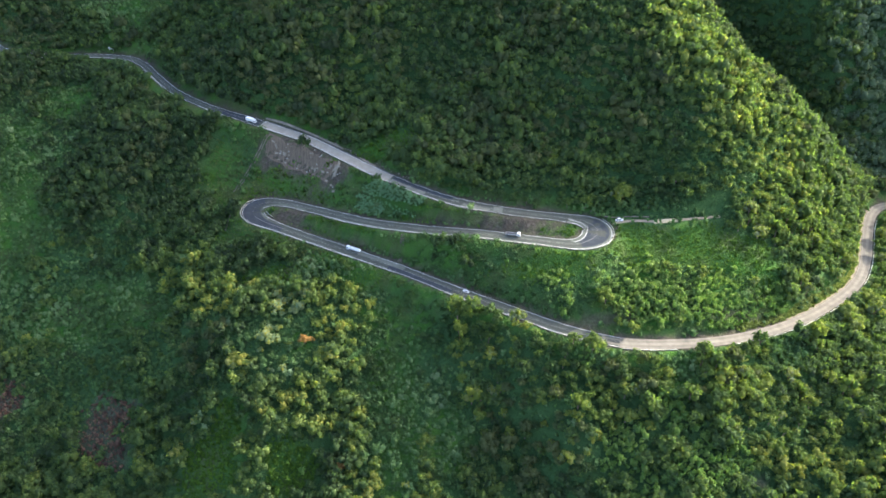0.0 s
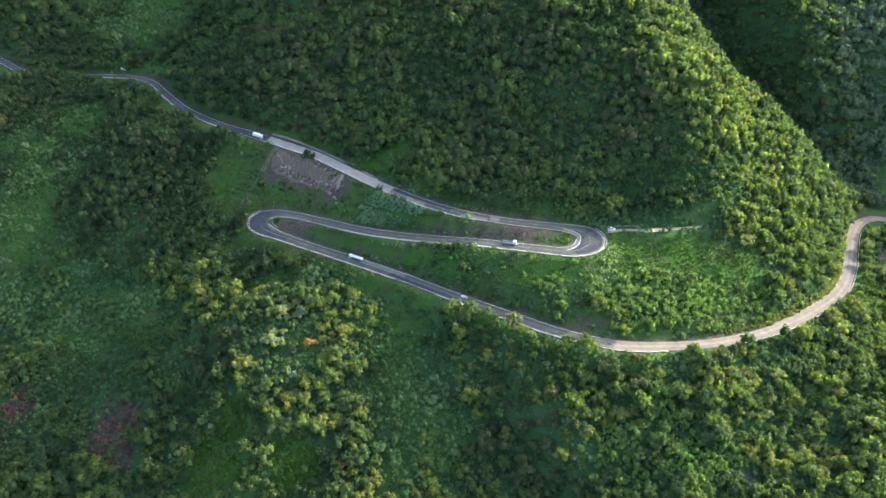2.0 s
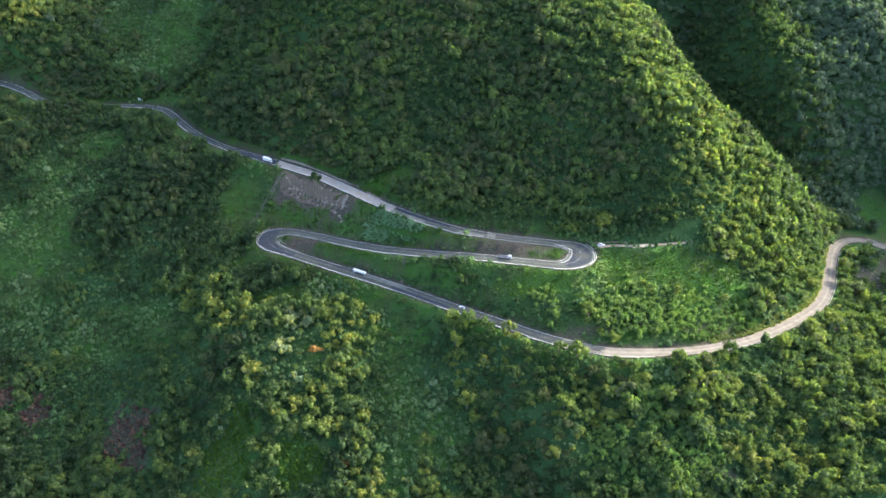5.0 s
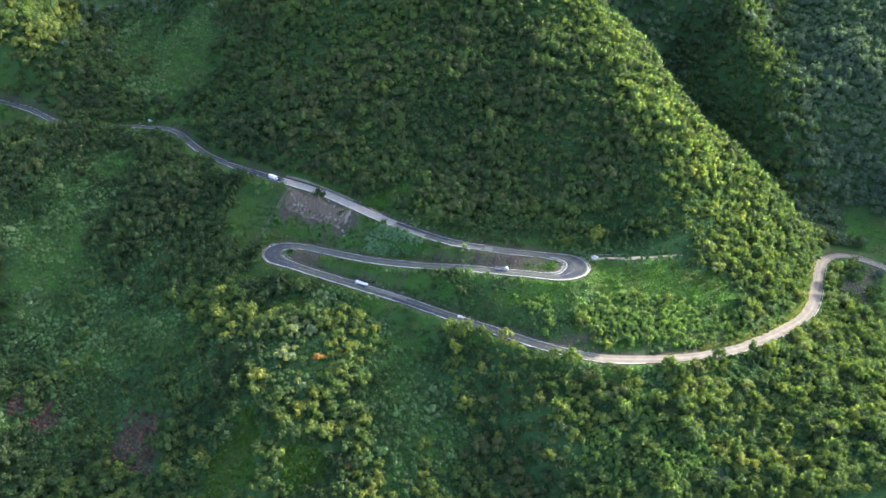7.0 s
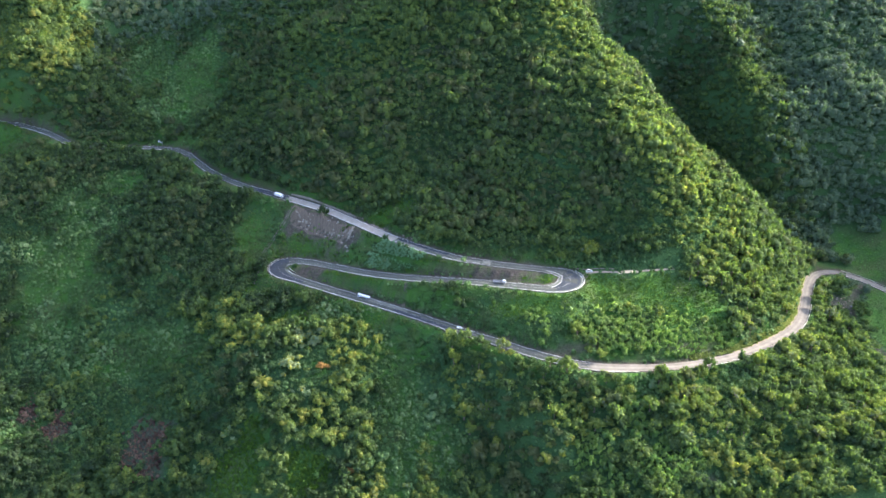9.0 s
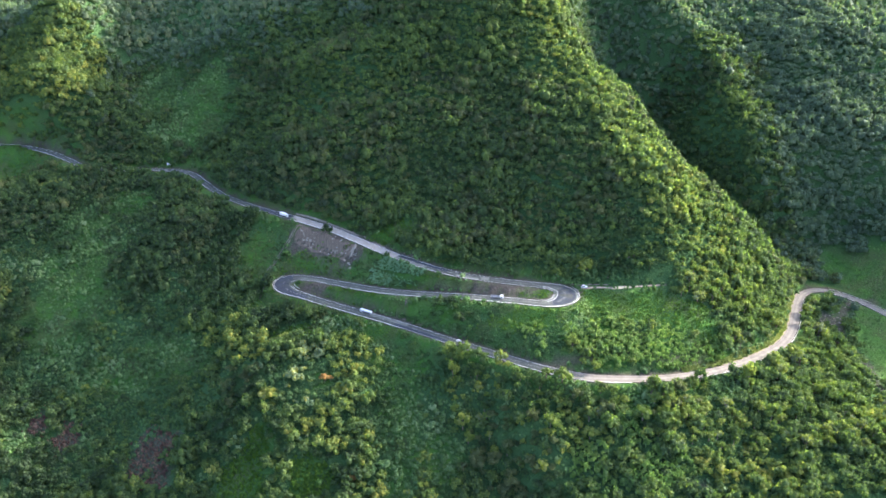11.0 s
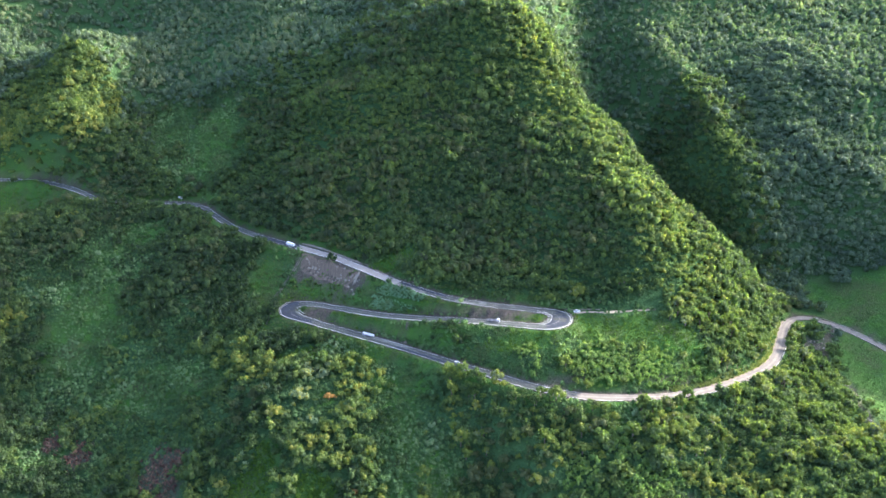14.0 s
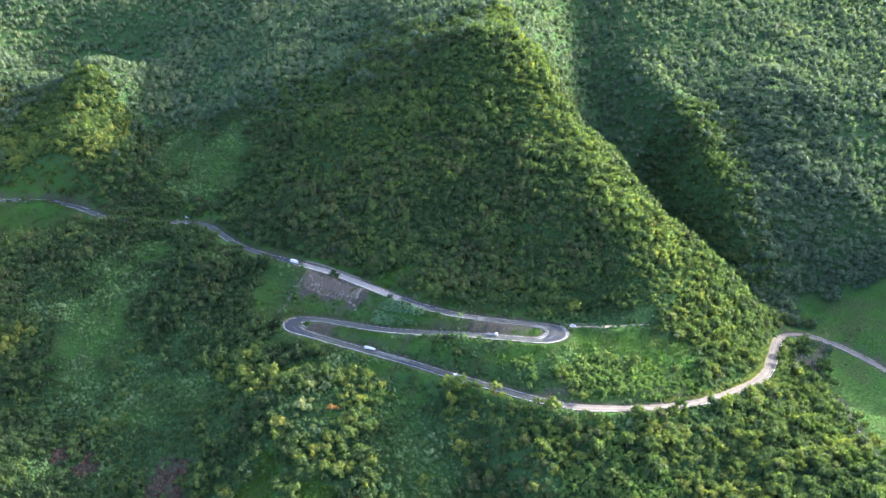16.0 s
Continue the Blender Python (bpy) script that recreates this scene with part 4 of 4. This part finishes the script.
x, y = jittered(60, 245, -102, -40, 3.0, rng)
d, _ = near_road(x, y)
keep = (d > 4) & inside(BUSHES, x, y)
x2, y2 = jittered(80, 190, -190, -80, 3.0, rng)
lush = inside(LUSH, x2, y2)
d2, _ = near_road(x2, y2)
x, y = np.r_[x[keep], x2[lush & (d2 > 6)]], np.r_[y[keep], y2[lush & (d2 > 6)]]
rows = grow(x, y, 1.5, 2.9, 0.2, rng)
rows[:, 4] *= 1.3
rows[:, 5] = np.clip(0.35 + rows[:, 5] * 0.5, 0, 0.85)
tagged(scatter("shrubs", rows, MID, M_SHRUB, rng), "sunlit bright green shrubs on the slope above the road", "shrubs", kind="stuff")
x, y = jittered(105, 215, -18, 34, 3.5, rng)
keep = inside([(150, -6, 42, 10), (182, 6, 22, 14)], x, y, 0.3) & (np.sqrt(((x[:, None] - TRACK[None, :, 0]) ** 2 + (y[:, None] - TRACK[None, :, 1]) ** 2).min(1)) > 4.5)
rows = grow(x[keep], y[keep], 1.9, 3.4, 0.2, rng)
rows[:, 5] = 0.05 + 0.5 * rng.rand(len(rows))
tagged(scatter("shrubs", rows, MID, M_VINE, rng), "dull green shrubs and creepers above the dirt track", "shrubs", kind="stuff")
x, y = jittered(-480, 330, -200, 330, 1.65, rng)
d, _ = near_road(x, y)
dt = np.sqrt(((x[:, None] - TRACK[None, :, 0]) ** 2 + (y[:, None] - TRACK[None, :, 1]) ** 2).min(1))
keep = in_view(x, y) & (d > 2.2) & (dt > 3) & inside(GRASS, x, y) & (soil_at(x, y) < 0.3 + 0.4 * rng.rand(len(x)))
rows = grow(x[keep], y[keep], 0.55, 1.6, -0.2, rng)
rows[:, 3] *= np.where(rows[:, 1] < -90, 1.5, 1.0)
rows[:, 5] = np.clip(0.1 + rows[:, 5] * 0.6, 0, 1)
pick = (rng.rand(len(rows)) < 0.009) & (near_road(rows[:, 0], rows[:, 1])[0] > 5)
rows[pick, 3] *= 1.9
tagged(scatter("shrubs", rows[pick], MID, M_SHRUB, rng), "small leafy bushes scattered over the grassy slope", "shrubs", kind="stuff")
rows = rows[~pick]
dry = (value_noise(rows[:, 0] / 16 + 9, rows[:, 1] / 16) + 0.5 * rng.randn(len(rows)) * 0.4 > 0.06) & (rows[:, 1] > -62) & (rows[:, 0] + 0.7 * rows[:, 1] < 18)
rows[dry, 5] = rng.rand(dry.sum())
tagged(scatter("grass_tufts", rows[dry], LOW, M_OLIVE, rng), "dull olive weeds and dry grass between the road's laps", "grass", kind="stuff")
rows = rows[~dry]
tagged(scatter("grass_tufts", rows, LOW, M_GRASS, rng), "tall bright green grass and weeds on the open slope", "grass", kind="stuff")
x, y = jittered(345, 500, -170, 150, 3.1, rng)
keep = in_view(x, y) & (open_side(x, y) > 0.2 + 0.5 * rng.rand(len(x))) & (near_road(x, y)[0] > 2.5) & (soil_at(x, y) < 0.3)
rows = grow(x[keep], y[keep], 0.7, 1.7, -0.3, rng)
rows[:, 4] *= 0.7
rows[:, 5] = np.clip(0.35 + value_noise(rows[:, 0] / 9, rows[:, 1] / 9) * 0.5, 0, 1)
tagged(scatter("grass_tufts", rows, LOW, M_VINE, rng), "low grass and weeds on the smooth slope across the stream", "grass", kind="stuff")
x, y = jittered(170, 350, -102, 70, 0.9, rng)
side, s = beside(x, y)
d, _ = near_road(x, y)
keep = (side > 0) & (s > S_VERGE0) & (s < S_VERGE1) & (d > 1.5) & (d < 6.2 + value_noise(x / 6, y / 6) * 3)
rows = grow(x[keep], y[keep], 0.8, 1.5, -0.25, rng)
rows[:, 5] = np.clip(0.45 + value_noise(rows[:, 0] / 7, rows[:, 1] / 7) * 0.5, 0, 1)
tagged(scatter("grass_tufts", rows, LOW, M_STRAW, rng), "yellowish dry grass on the verge inside the bend", "grass", kind="stuff")
x, y = jittered(-60, 24, -10, 34, 1.0, rng)
d, _ = near_road(x, y)
keep = (d > 2.5) & inside([(-22, 9, 19, 8), (-2, 2, 17, 6.5)], x, y, 0.12)
rows = grow(x[keep], y[keep], 0.9, 1.6, 0.2, rng)
rows[:, 2] += 1.0 * value_noise(rows[:, 0] / 9, rows[:, 1] / 9) + 0.5
rows[:, 5] = np.clip(0.9 + rng.randn(len(rows)) * 0.08, 0, 1)
tagged(scatter("creepers", rows, TUFT, M_CREEPER, rng), "mound of pale green creepers on the slope between the road's laps", "shrubs", kind="stuff")
x, y = jittered(-310, -170, -150, -50, 1.9, rng)
keep = soil_at(x, y) > 0.15 + 0.5 * rng.rand(len(x))
rows = grow(x[keep], y[keep], 0.8, 2.2, -0.2, rng)
rows[:, 5] = rng.rand(len(rows))
tagged(scatter("scrub", rows, LOW, M_DRY, rng), "brown dead scrub on the bare hillside", "shrubs", kind="stuff")


x, y = jittered(-330, 345, -235, 70, 4.3, rng)
d, _ = near_road(x, y)
keep = in_view(x, y) & (d > 2.5) & (soil_at(x, y) < 0.4) & ~inside(VINES, x, y) & ~inside(THIN, x, y) & ~in_loops(x, y) & ~inside(BUSHES, x, y) & ~inside(GRASS, x, y)
rows = grow(x[keep], y[keep], 1.7, 3.2, -0.12, rng)
tagged(scatter("undergrowth", rows, LOW, M_VINE, rng), "leafy green undergrowth between the forest trees", "shrubs", kind="stuff")


def make_tree(rng, template, material, label):
    """One tree: a tapered, forked trunk and its crown, of unit crown radius."""
    root = new("tree")
    tv, tt = template
    me = bpy.data.meshes.new("crown")
    me.from_pydata([tuple(v) for v in tv + (0, 0, 0.28)], [], [tuple(int(i) for i in t) for t in tt])
    me.polygons.foreach_set("use_smooth", np.ones(len(me.polygons), bool))
    me.materials.append(material)
    new("crown", me).parent = root
    bm = bmesh.new()
    limbs = [((0, 0, -0.5), (0.03, 0.02, 0.55), 0.09, 0.05)]
    for i in range(3):
        a = i * 2.1 + rng.rand()
        limbs.append(((0.03, 0.02, 0.4), (0.35 * math.cos(a), 0.35 * math.sin(a), 0.85), 0.05, 0.02))
    for p, q, r0, r1 in limbs:
        p, q = Vector(p), Vector(q)
        m = Matrix.Translation((p + q) / 2) @ (q - p).to_track_quat("Z", "Y").to_matrix().to_4x4()
        bmesh.ops.create_cone(bm, segments=6, radius1=r0, radius2=r1, depth=(q - p).length, matrix=m, cap_ends=False)
    part("trunk", bm, M_BARK, root)
    return tagged(root, label, "tree", "trees along the road")


kinds = [make_tree(rng, t, M_TREE, "broad leafy green tree on the slope beside the road") for t in NEAR[:6]]
lone_rows = np.vstack([lone_rows, tall])
for i, (x, y, z, r, h, tone) in enumerate(lone_rows):
    m = pose(x, y, z, 0, 0, rng.rand() * 360) @ Matrix.Diagonal((r, r, r * h, 1))
    first = kinds[i % 6]
    ob = first if i < 6 else copy_thing(first, m)
    ob.matrix_basis = m


# ---------------------------------------------------------------- loose stones
def boulders(name, rows, material, label, rng):
    vs, ts, count = [], [], 0
    for x, y, r in rows:
        v = ICO * (0.75 + 0.5 * rng.rand(12, 1)) * (r, r * (0.6 + 0.4 * rng.rand()), r * 0.6)
        a = rng.rand() * 6.28
        c, s = math.cos(a), math.sin(a)
        z = height(x, y)[0]
        vs.append(np.column_stack([v[:, 0] * c - v[:, 1] * s + x, v[:, 0] * s + v[:, 1] * c + y, v[:, 2] + z + r * 0.2]))
        ts.append(ICO_F + count)
        count += 12
    return tagged(link_triangles(name, np.vstack(vs), np.vstack(ts), material), label, "rocks", kind="stuff")


rows = [(x + rng.randn() * 2.2, y + rng.randn() * 1.5, 0.35 + 1.3 * rng.rand() ** 3) for x, y, _ in BED if value_noise(np.array([x / 9]), np.array([y / 9]))[0] > -0.05 or rng.rand() < 0.1][::2]
boulders("stream_rocks", rows, M_ROCK, "pale boulders strewn along the dry stream bed", rng)
rows = [(-100 + 50 * k + rng.randn() * 2, 60 - 30 * k + rng.randn() * 4, 0.25 + 0.5 * rng.rand()) for k in rng.rand(45)]
boulders("rubble", rows, M_ROCK, "pale stones and rubble on the bare slope", rng)
cut = np.where((ROAD_S > S_WALL0) & (ROAD_S < S_WALL1 + 20))[0]
rows = [(*(ROAD[k, :2] + ROAD_N[k] * (HALF[k] + 2.6 + 1.6 * rng.rand())), 0.3 + 0.6 * rng.rand()) for k in rng.choice(cut, 80)]
boulders("rubble", rows, M_STONE, "grey rubble at the foot of the road cutting", rng)


for bx, by, rx, ry in ((350, 20, 12, 14), (106, 130, 12, 8)):
    rows = [(bx + rng.randn() * rx * 0.5, by + rng.randn() * ry * 0.5, 0.25 + 0.9 * rng.rand() ** 3) for _ in range(70)]
    boulders("rubble", rows, M_STONE, "broken rocks on a bare patch of the hillside", rng)


# ---------------------------------------------------------------- vehicles
def wheel_at(parent, x, y, r, w):
    bm = bmesh.new()
    bmesh.ops.create_cone(bm, segments=18, radius1=r, radius2=r, depth=w, cap_ends=True, matrix=Matrix.Translation((x, y, r)) @ Matrix.Rotation(radians(90), 4, "X"))
    bmesh.ops.bevel(bm, geom=[e for e in bm.edges if len(e.link_faces) == 2 and any(len(f.verts) > 8 for f in e.link_faces)], offset=0.05, segments=1, affect="EDGES")
    tyre = part("wheel", bm, M_TYRE, parent)
    bm = bmesh.new()
    bmesh.ops.create_cone(bm, segments=14, radius1=r * 0.55, radius2=r * 0.45, depth=w + 0.05, cap_ends=True,
                          matrix=Matrix.Translation((x, y, r)) @ Matrix.Rotation(radians(90), 4, "X"))
    part("rim", bm, M_TANK, tyre)


def cab_of(root, x0, x1, half, top, paint):
    bm = bmesh.new()
    box(bm, x0, x1, -half, half, 0.75, top, 0.16)
    for v in bm.verts:
        if v.co.x > x1 - 0.3 and v.co.z > 1.9:
            v.co.x -= 0.28
    cab = part("cab", bm, paint, root)
    bm = bmesh.new()
    box(bm, x1 - 0.22, x1 - 0.02, -half + 0.18, half - 0.18, 1.75, top - 0.45, 0.05)
    part("windscreen", bm, M_GLASS, cab)
    for side in (-1, 1):
        bm = bmesh.new()
        box(bm, x0 + 0.45, x1 - 0.45, side * half - 0.03, side * half + 0.02, 1.75, top - 0.5)
        part("side_window", bm, M_GLASS, cab)
        bm = bmesh.new()
        box(bm, x1 - 0.05, x1 + 0.04, side * (half - 0.35) - 0.18, side * (half - 0.35) + 0.18, 0.95, 1.2, 0.03)
        part("headlight", bm, M_WHITE, cab)
    bm = bmesh.new()
    box(bm, x1 - 0.1, x1 + 0.12, -half, half, 0.45, 0.85, 0.06)
    part("bumper", bm, M_DARK, cab)


def tanker(root_name, label, tank_paint, length=11.5):
    """A tank lorry that faces +x, its middle at the origin on the road."""
    root = new(root_name)
    back, front = -length / 2, length / 2
    bm = bmesh.new()
    box(bm, back, front - 0.6, -0.5, 0.5, 0.75, 1.1, 0.04)
    for x in (back + 0.2, back + 3.0, front - 3.2):
        box(bm, x, x + 0.3, -1.15, 1.15, 0.8, 1.1)
    part("chassis", bm, M_DARK, root)
    cab_of(root, front - 2.3, front, 1.2, 3.0, M_WHITE)
    bm = bmesh.new()
    long = length - 3.0
    bmesh.ops.create_cone(bm, segments=26, radius1=1.2, radius2=1.2, depth=long, cap_ends=True,
                          matrix=Matrix.Translation((back + long / 2 + 0.1, 0, 2.25)) @ Matrix.Rotation(radians(90), 4, "Y"))
    bmesh.ops.bevel(bm, geom=[e for e in bm.edges if any(len(f.verts) > 8 for f in e.link_faces)], offset=0.28, segments=3, affect="EDGES")
    body = part("tank", bm, tank_paint, root)
    for i in range(5):
        bm = bmesh.new()
        x = back + 0.9 + i * (long - 1.6) / 4
        bmesh.ops.create_cone(bm, segments=14, radius1=0.36, radius2=0.32, depth=0.3, cap_ends=True, matrix=Matrix.Translation((x, 0, 3.5)))
        part("hatch", bm, M_DARK, body)
    for i in range(6):
        bm = bmesh.new()
        x = back + 0.5 + i * (long - 0.8) / 5
        bmesh.ops.create_cone(bm, segments=26, radius1=1.23, radius2=1.23, depth=0.07, cap_ends=False,
                              matrix=Matrix.Translation((x, 0, 2.25)) @ Matrix.Rotation(radians(90), 4, "Y"))
        part("band", bm, M_KERB, body)
    for x in (front - 1.2, front - 3.6, back + 1.4, back + 2.7):
        for side in (-1, 1):
            wheel_at(root, x, side * 1.0, 0.5, 0.4)
    return tagged(root, label, "truck", "vehicles on the road")


def box_truck(root_name, label, paint, length=10.5):
    root = new(root_name)
    back, front = -length / 2, length / 2
    bm = bmesh.new()
    box(bm, back, front - 0.5, -0.5, 0.5, 0.75, 1.05, 0.04)
    part("chassis", bm, M_DARK, root)
    cab_of(root, front - 2.2, front, 1.2, 2.9, M_WHITE)
    bm = bmesh.new()
    box(bm, back, front - 2.5, -1.25, 1.25, 1.1, 3.6, 0.08)
    for i in range(7):
        x = back + 0.4 + i * (length - 3.3) / 6
        for side in (-1, 1):
            box(bm, x, x + 0.12, side * 1.25 - 0.04, side * 1.25 + 0.04, 1.15, 3.5)
    load = part("cargo_box", bm, paint, root)
    bm = bmesh.new()
    box(bm, back - 0.03, back + 0.02, -1.15, -0.03, 1.2, 3.5)
    box(bm, back - 0.03, back + 0.02, 0.03, 1.15, 1.2, 3.5)
    part("rear_door", bm, M_KERB, load)
    for x in (front - 1.2, back + 1.3, back + 2.6):
        for side in (-1, 1):
            wheel_at(root, x, side * 1.0, 0.5, 0.4)
    return tagged(root, label, "truck", "vehicles on the road")


def flatbed(root_name, label, length=10.5):
    """A flatbed lorry that faces +x: white cab, dark bed with side rails and a low load."""
    root = new(root_name)
    back, front = -length / 2, length / 2
    bm = bmesh.new()
    box(bm, back, front - 0.5, -0.5, 0.5, 0.75, 1.05, 0.04)
    part("chassis", bm, M_DARK, root)
    cab_of(root, front - 2.2, front, 1.2, 2.9, M_WHITE)
    bm = bmesh.new()
    box(bm, back, front - 2.5, -1.25, 1.25, 1.05, 1.3, 0.03)
    bed = part("bed", bm, M_DRAIN, root)
    for side in (-1, 1):
        bm = bmesh.new()
        box(bm, back, front - 2.5, side * 1.22 - 0.04, side * 1.22 + 0.04, 1.3, 1.85, 0.02)
        part("side_rail", bm, M_TANK, bed)
    bm = bmesh.new()
    box(bm, front - 2.62, front - 2.5, -1.25, 1.25, 1.3, 2.5, 0.03)
    part("headboard", bm, M_TANK, bed)
    bm = bmesh.new()
    box(bm, back + 0.3, front - 3.0, -1.1, 1.1, 1.3, 1.75, 0.15)
    part("load", bm, M_DARK, bed)
    for x in (front - 1.2, back + 1.3, back + 2.6):
        for side in (-1, 1):
            wheel_at(root, x, side * 1.0, 0.5, 0.4)
    return tagged(root, label, "truck", "vehicles on the road")


def car(root_name, label, paint):
    root = new(root_name)
    bm = bmesh.new()
    box(bm, -2.2, 2.2, -0.9, 0.9, 0.35, 0.95, 0.14)
    body = part("body", bm, paint, root)
    bm = bmesh.new()
    box(bm, -1.7, 0.95, -0.8, 0.8, 0.95, 1.55, 0.12)
    for v in bm.verts:
        if v.co.z > 1.25:
            v.co.x = v.co.x * 0.75 - 0.1
            v.co.y *= 0.86
    cabin = part("cabin", bm, M_GLASS, root)
    bm = bmesh.new()
    box(bm, -1.3, 0.55, -0.66, 0.66, 1.54, 1.6, 0.02)
    part("roof", bm, paint, cabin)
    for side in (-1, 1):
        bm = bmesh.new()
        box(bm, 2.12, 2.23, side * 0.62 - 0.2, side * 0.62 + 0.2, 0.6, 0.8, 0.03)
        part("headlight", bm, M_WHITE, body)
        for x in (-1.35, 1.4):
            wheel_at(root, x, side * 0.82, 0.33, 0.22)
    return tagged(root, label, "car", "vehicles on the road")


def park(root, x, y, lane, uphill):
    """Stand a vehicle on the road near x, y: lane in metres to the left of the middle."""
    k = int(np.argmin((ROAD[:, 0] - x) ** 2 + (ROAD[:, 1] - y) ** 2))
    ahead = -ROAD_T[k] if uphill else ROAD_T[k]
    spot = ROAD[k, :2] + ROAD_N[k] * lane
    slope = (ROAD[min(k + 3, len(ROAD) - 1), 2] - ROAD[max(k - 3, 0), 2]) / 12.0
    root.matrix_basis = pose(spot[0], spot[1], ROAD[k, 2] + 0.015, 0, math.degrees(math.atan(slope if uphill else -slope)), math.degrees(math.atan2(ahead[1], ahead[0]))) @ Matrix.Diagonal((0.9, 0.9, 0.9, 1))


park(tanker("tank_truck", "white tank lorry climbing the lower road", M_WHITE), -41, -22, 1.9, True)
park(flatbed("flatbed_truck", "dark flatbed lorry with a white cab on the road", 10.5), 60, -30, -1.8, True)
park(box_truck("box_truck", "long white box lorry on the upper road", M_WHITE, 8.8), -121, 84, -1.7, False)
park(car("car", "small white car on the lower road", M_WHITE), 31, -61.5, 1.9, True)

van = car("van", "white van parked where the dirt track begins", M_WHITE)
van.matrix_basis = pose(128.7, -18.6, height(128.7, -18.6)[0] + 0.12, 0, 0, 4) @ Matrix.Diagonal((1.1, 1.05, 1.3, 1))


def road_sign(x, y):
    root = new("road_sign")
    z = height(x, y)[0]
    root.matrix_basis = pose(x, y, z, 0, 0, 15)
    for side in (-1.4, 1.4):
        bm = bmesh.new()
        bmesh.ops.create_cone(bm, segments=8, radius1=0.09, radius2=0.09, depth=5.2, cap_ends=True, matrix=Matrix.Translation((side, 0, 2.3)))
        part("post", bm, M_TANK, root)
    bm = bmesh.new()
    box(bm, -2.0, 2.0, -0.1, 0.0, 2.6, 4.9, 0.04)
    board = part("board", bm, M_WHITE, root)
    bm = bmesh.new()
    for i, w in enumerate((1.5, 1.2, 0.9)):
        box(bm, -w, w, -0.13, -0.1, 4.2 - i * 0.6, 4.45 - i * 0.6)
    part("lettering", bm, M_DARK, board)
    tagged(root, "large white board on two posts beside the road", "sign")


road_sign(-257, 187)


def culvert(x, y):
    """The dark mouth of a pipe under the road."""
    root = new("culvert")
    z = ROAD[int(np.argmin((ROAD[:, 0] - x) ** 2 + (ROAD[:, 1] - y) ** 2)), 2]
    root.matrix_basis = pose(x, y, z, 0, 0, 0)
    bm = bmesh.new()
    box(bm, -4.5, -2.2, -1.0, 0.6, -5.5, -0.5, 0.1)
    box(bm, 2.2, 4.5, -1.0, 0.6, -5.5, -0.5, 0.1)
    box(bm, -2.2, 2.2, -1.0, 0.6, -1.5, -0.5, 0.05)
    part("headwall", bm, M_STONE, root)
    # solid near-black panel: the mouth's shade is put into its colour
    bm = bmesh.new()
    box(bm, -2.2, 2.2, 0.3, 0.5, -5.5, -1.5)
    part("opening", bm, M_DARK, root)
    tagged(root, "stone culvert with a dark opening under the road", "culvert")


culvert(-266, 173.5)

# single plants that stand out
bush = make_tree(rng, NEAR[3], M_FOREST, "dark bushy tree at the edge of the upper road")
bush.matrix_basis = pose(-80, 53.5, height(-80, 53.5)[0] - 1.0) @ Matrix.Diagonal((4.6, 4.4, 8.4, 1))
for x, y, r in ((-65, -87, 3.6), (-61, -86, 2.4), (196, 46, 3.2), (260, 34, 3.4), (-40, -152, 3.5)):
    t = make_tree(rng, NEAR[int(r) % 6], M_RUST, "tree with rusty orange leaves among green ones")
    t.matrix_basis = pose(x, y, height(x, y)[0] + 0.8) @ Matrix.Diagonal((r, r, r * 1.1, 1))
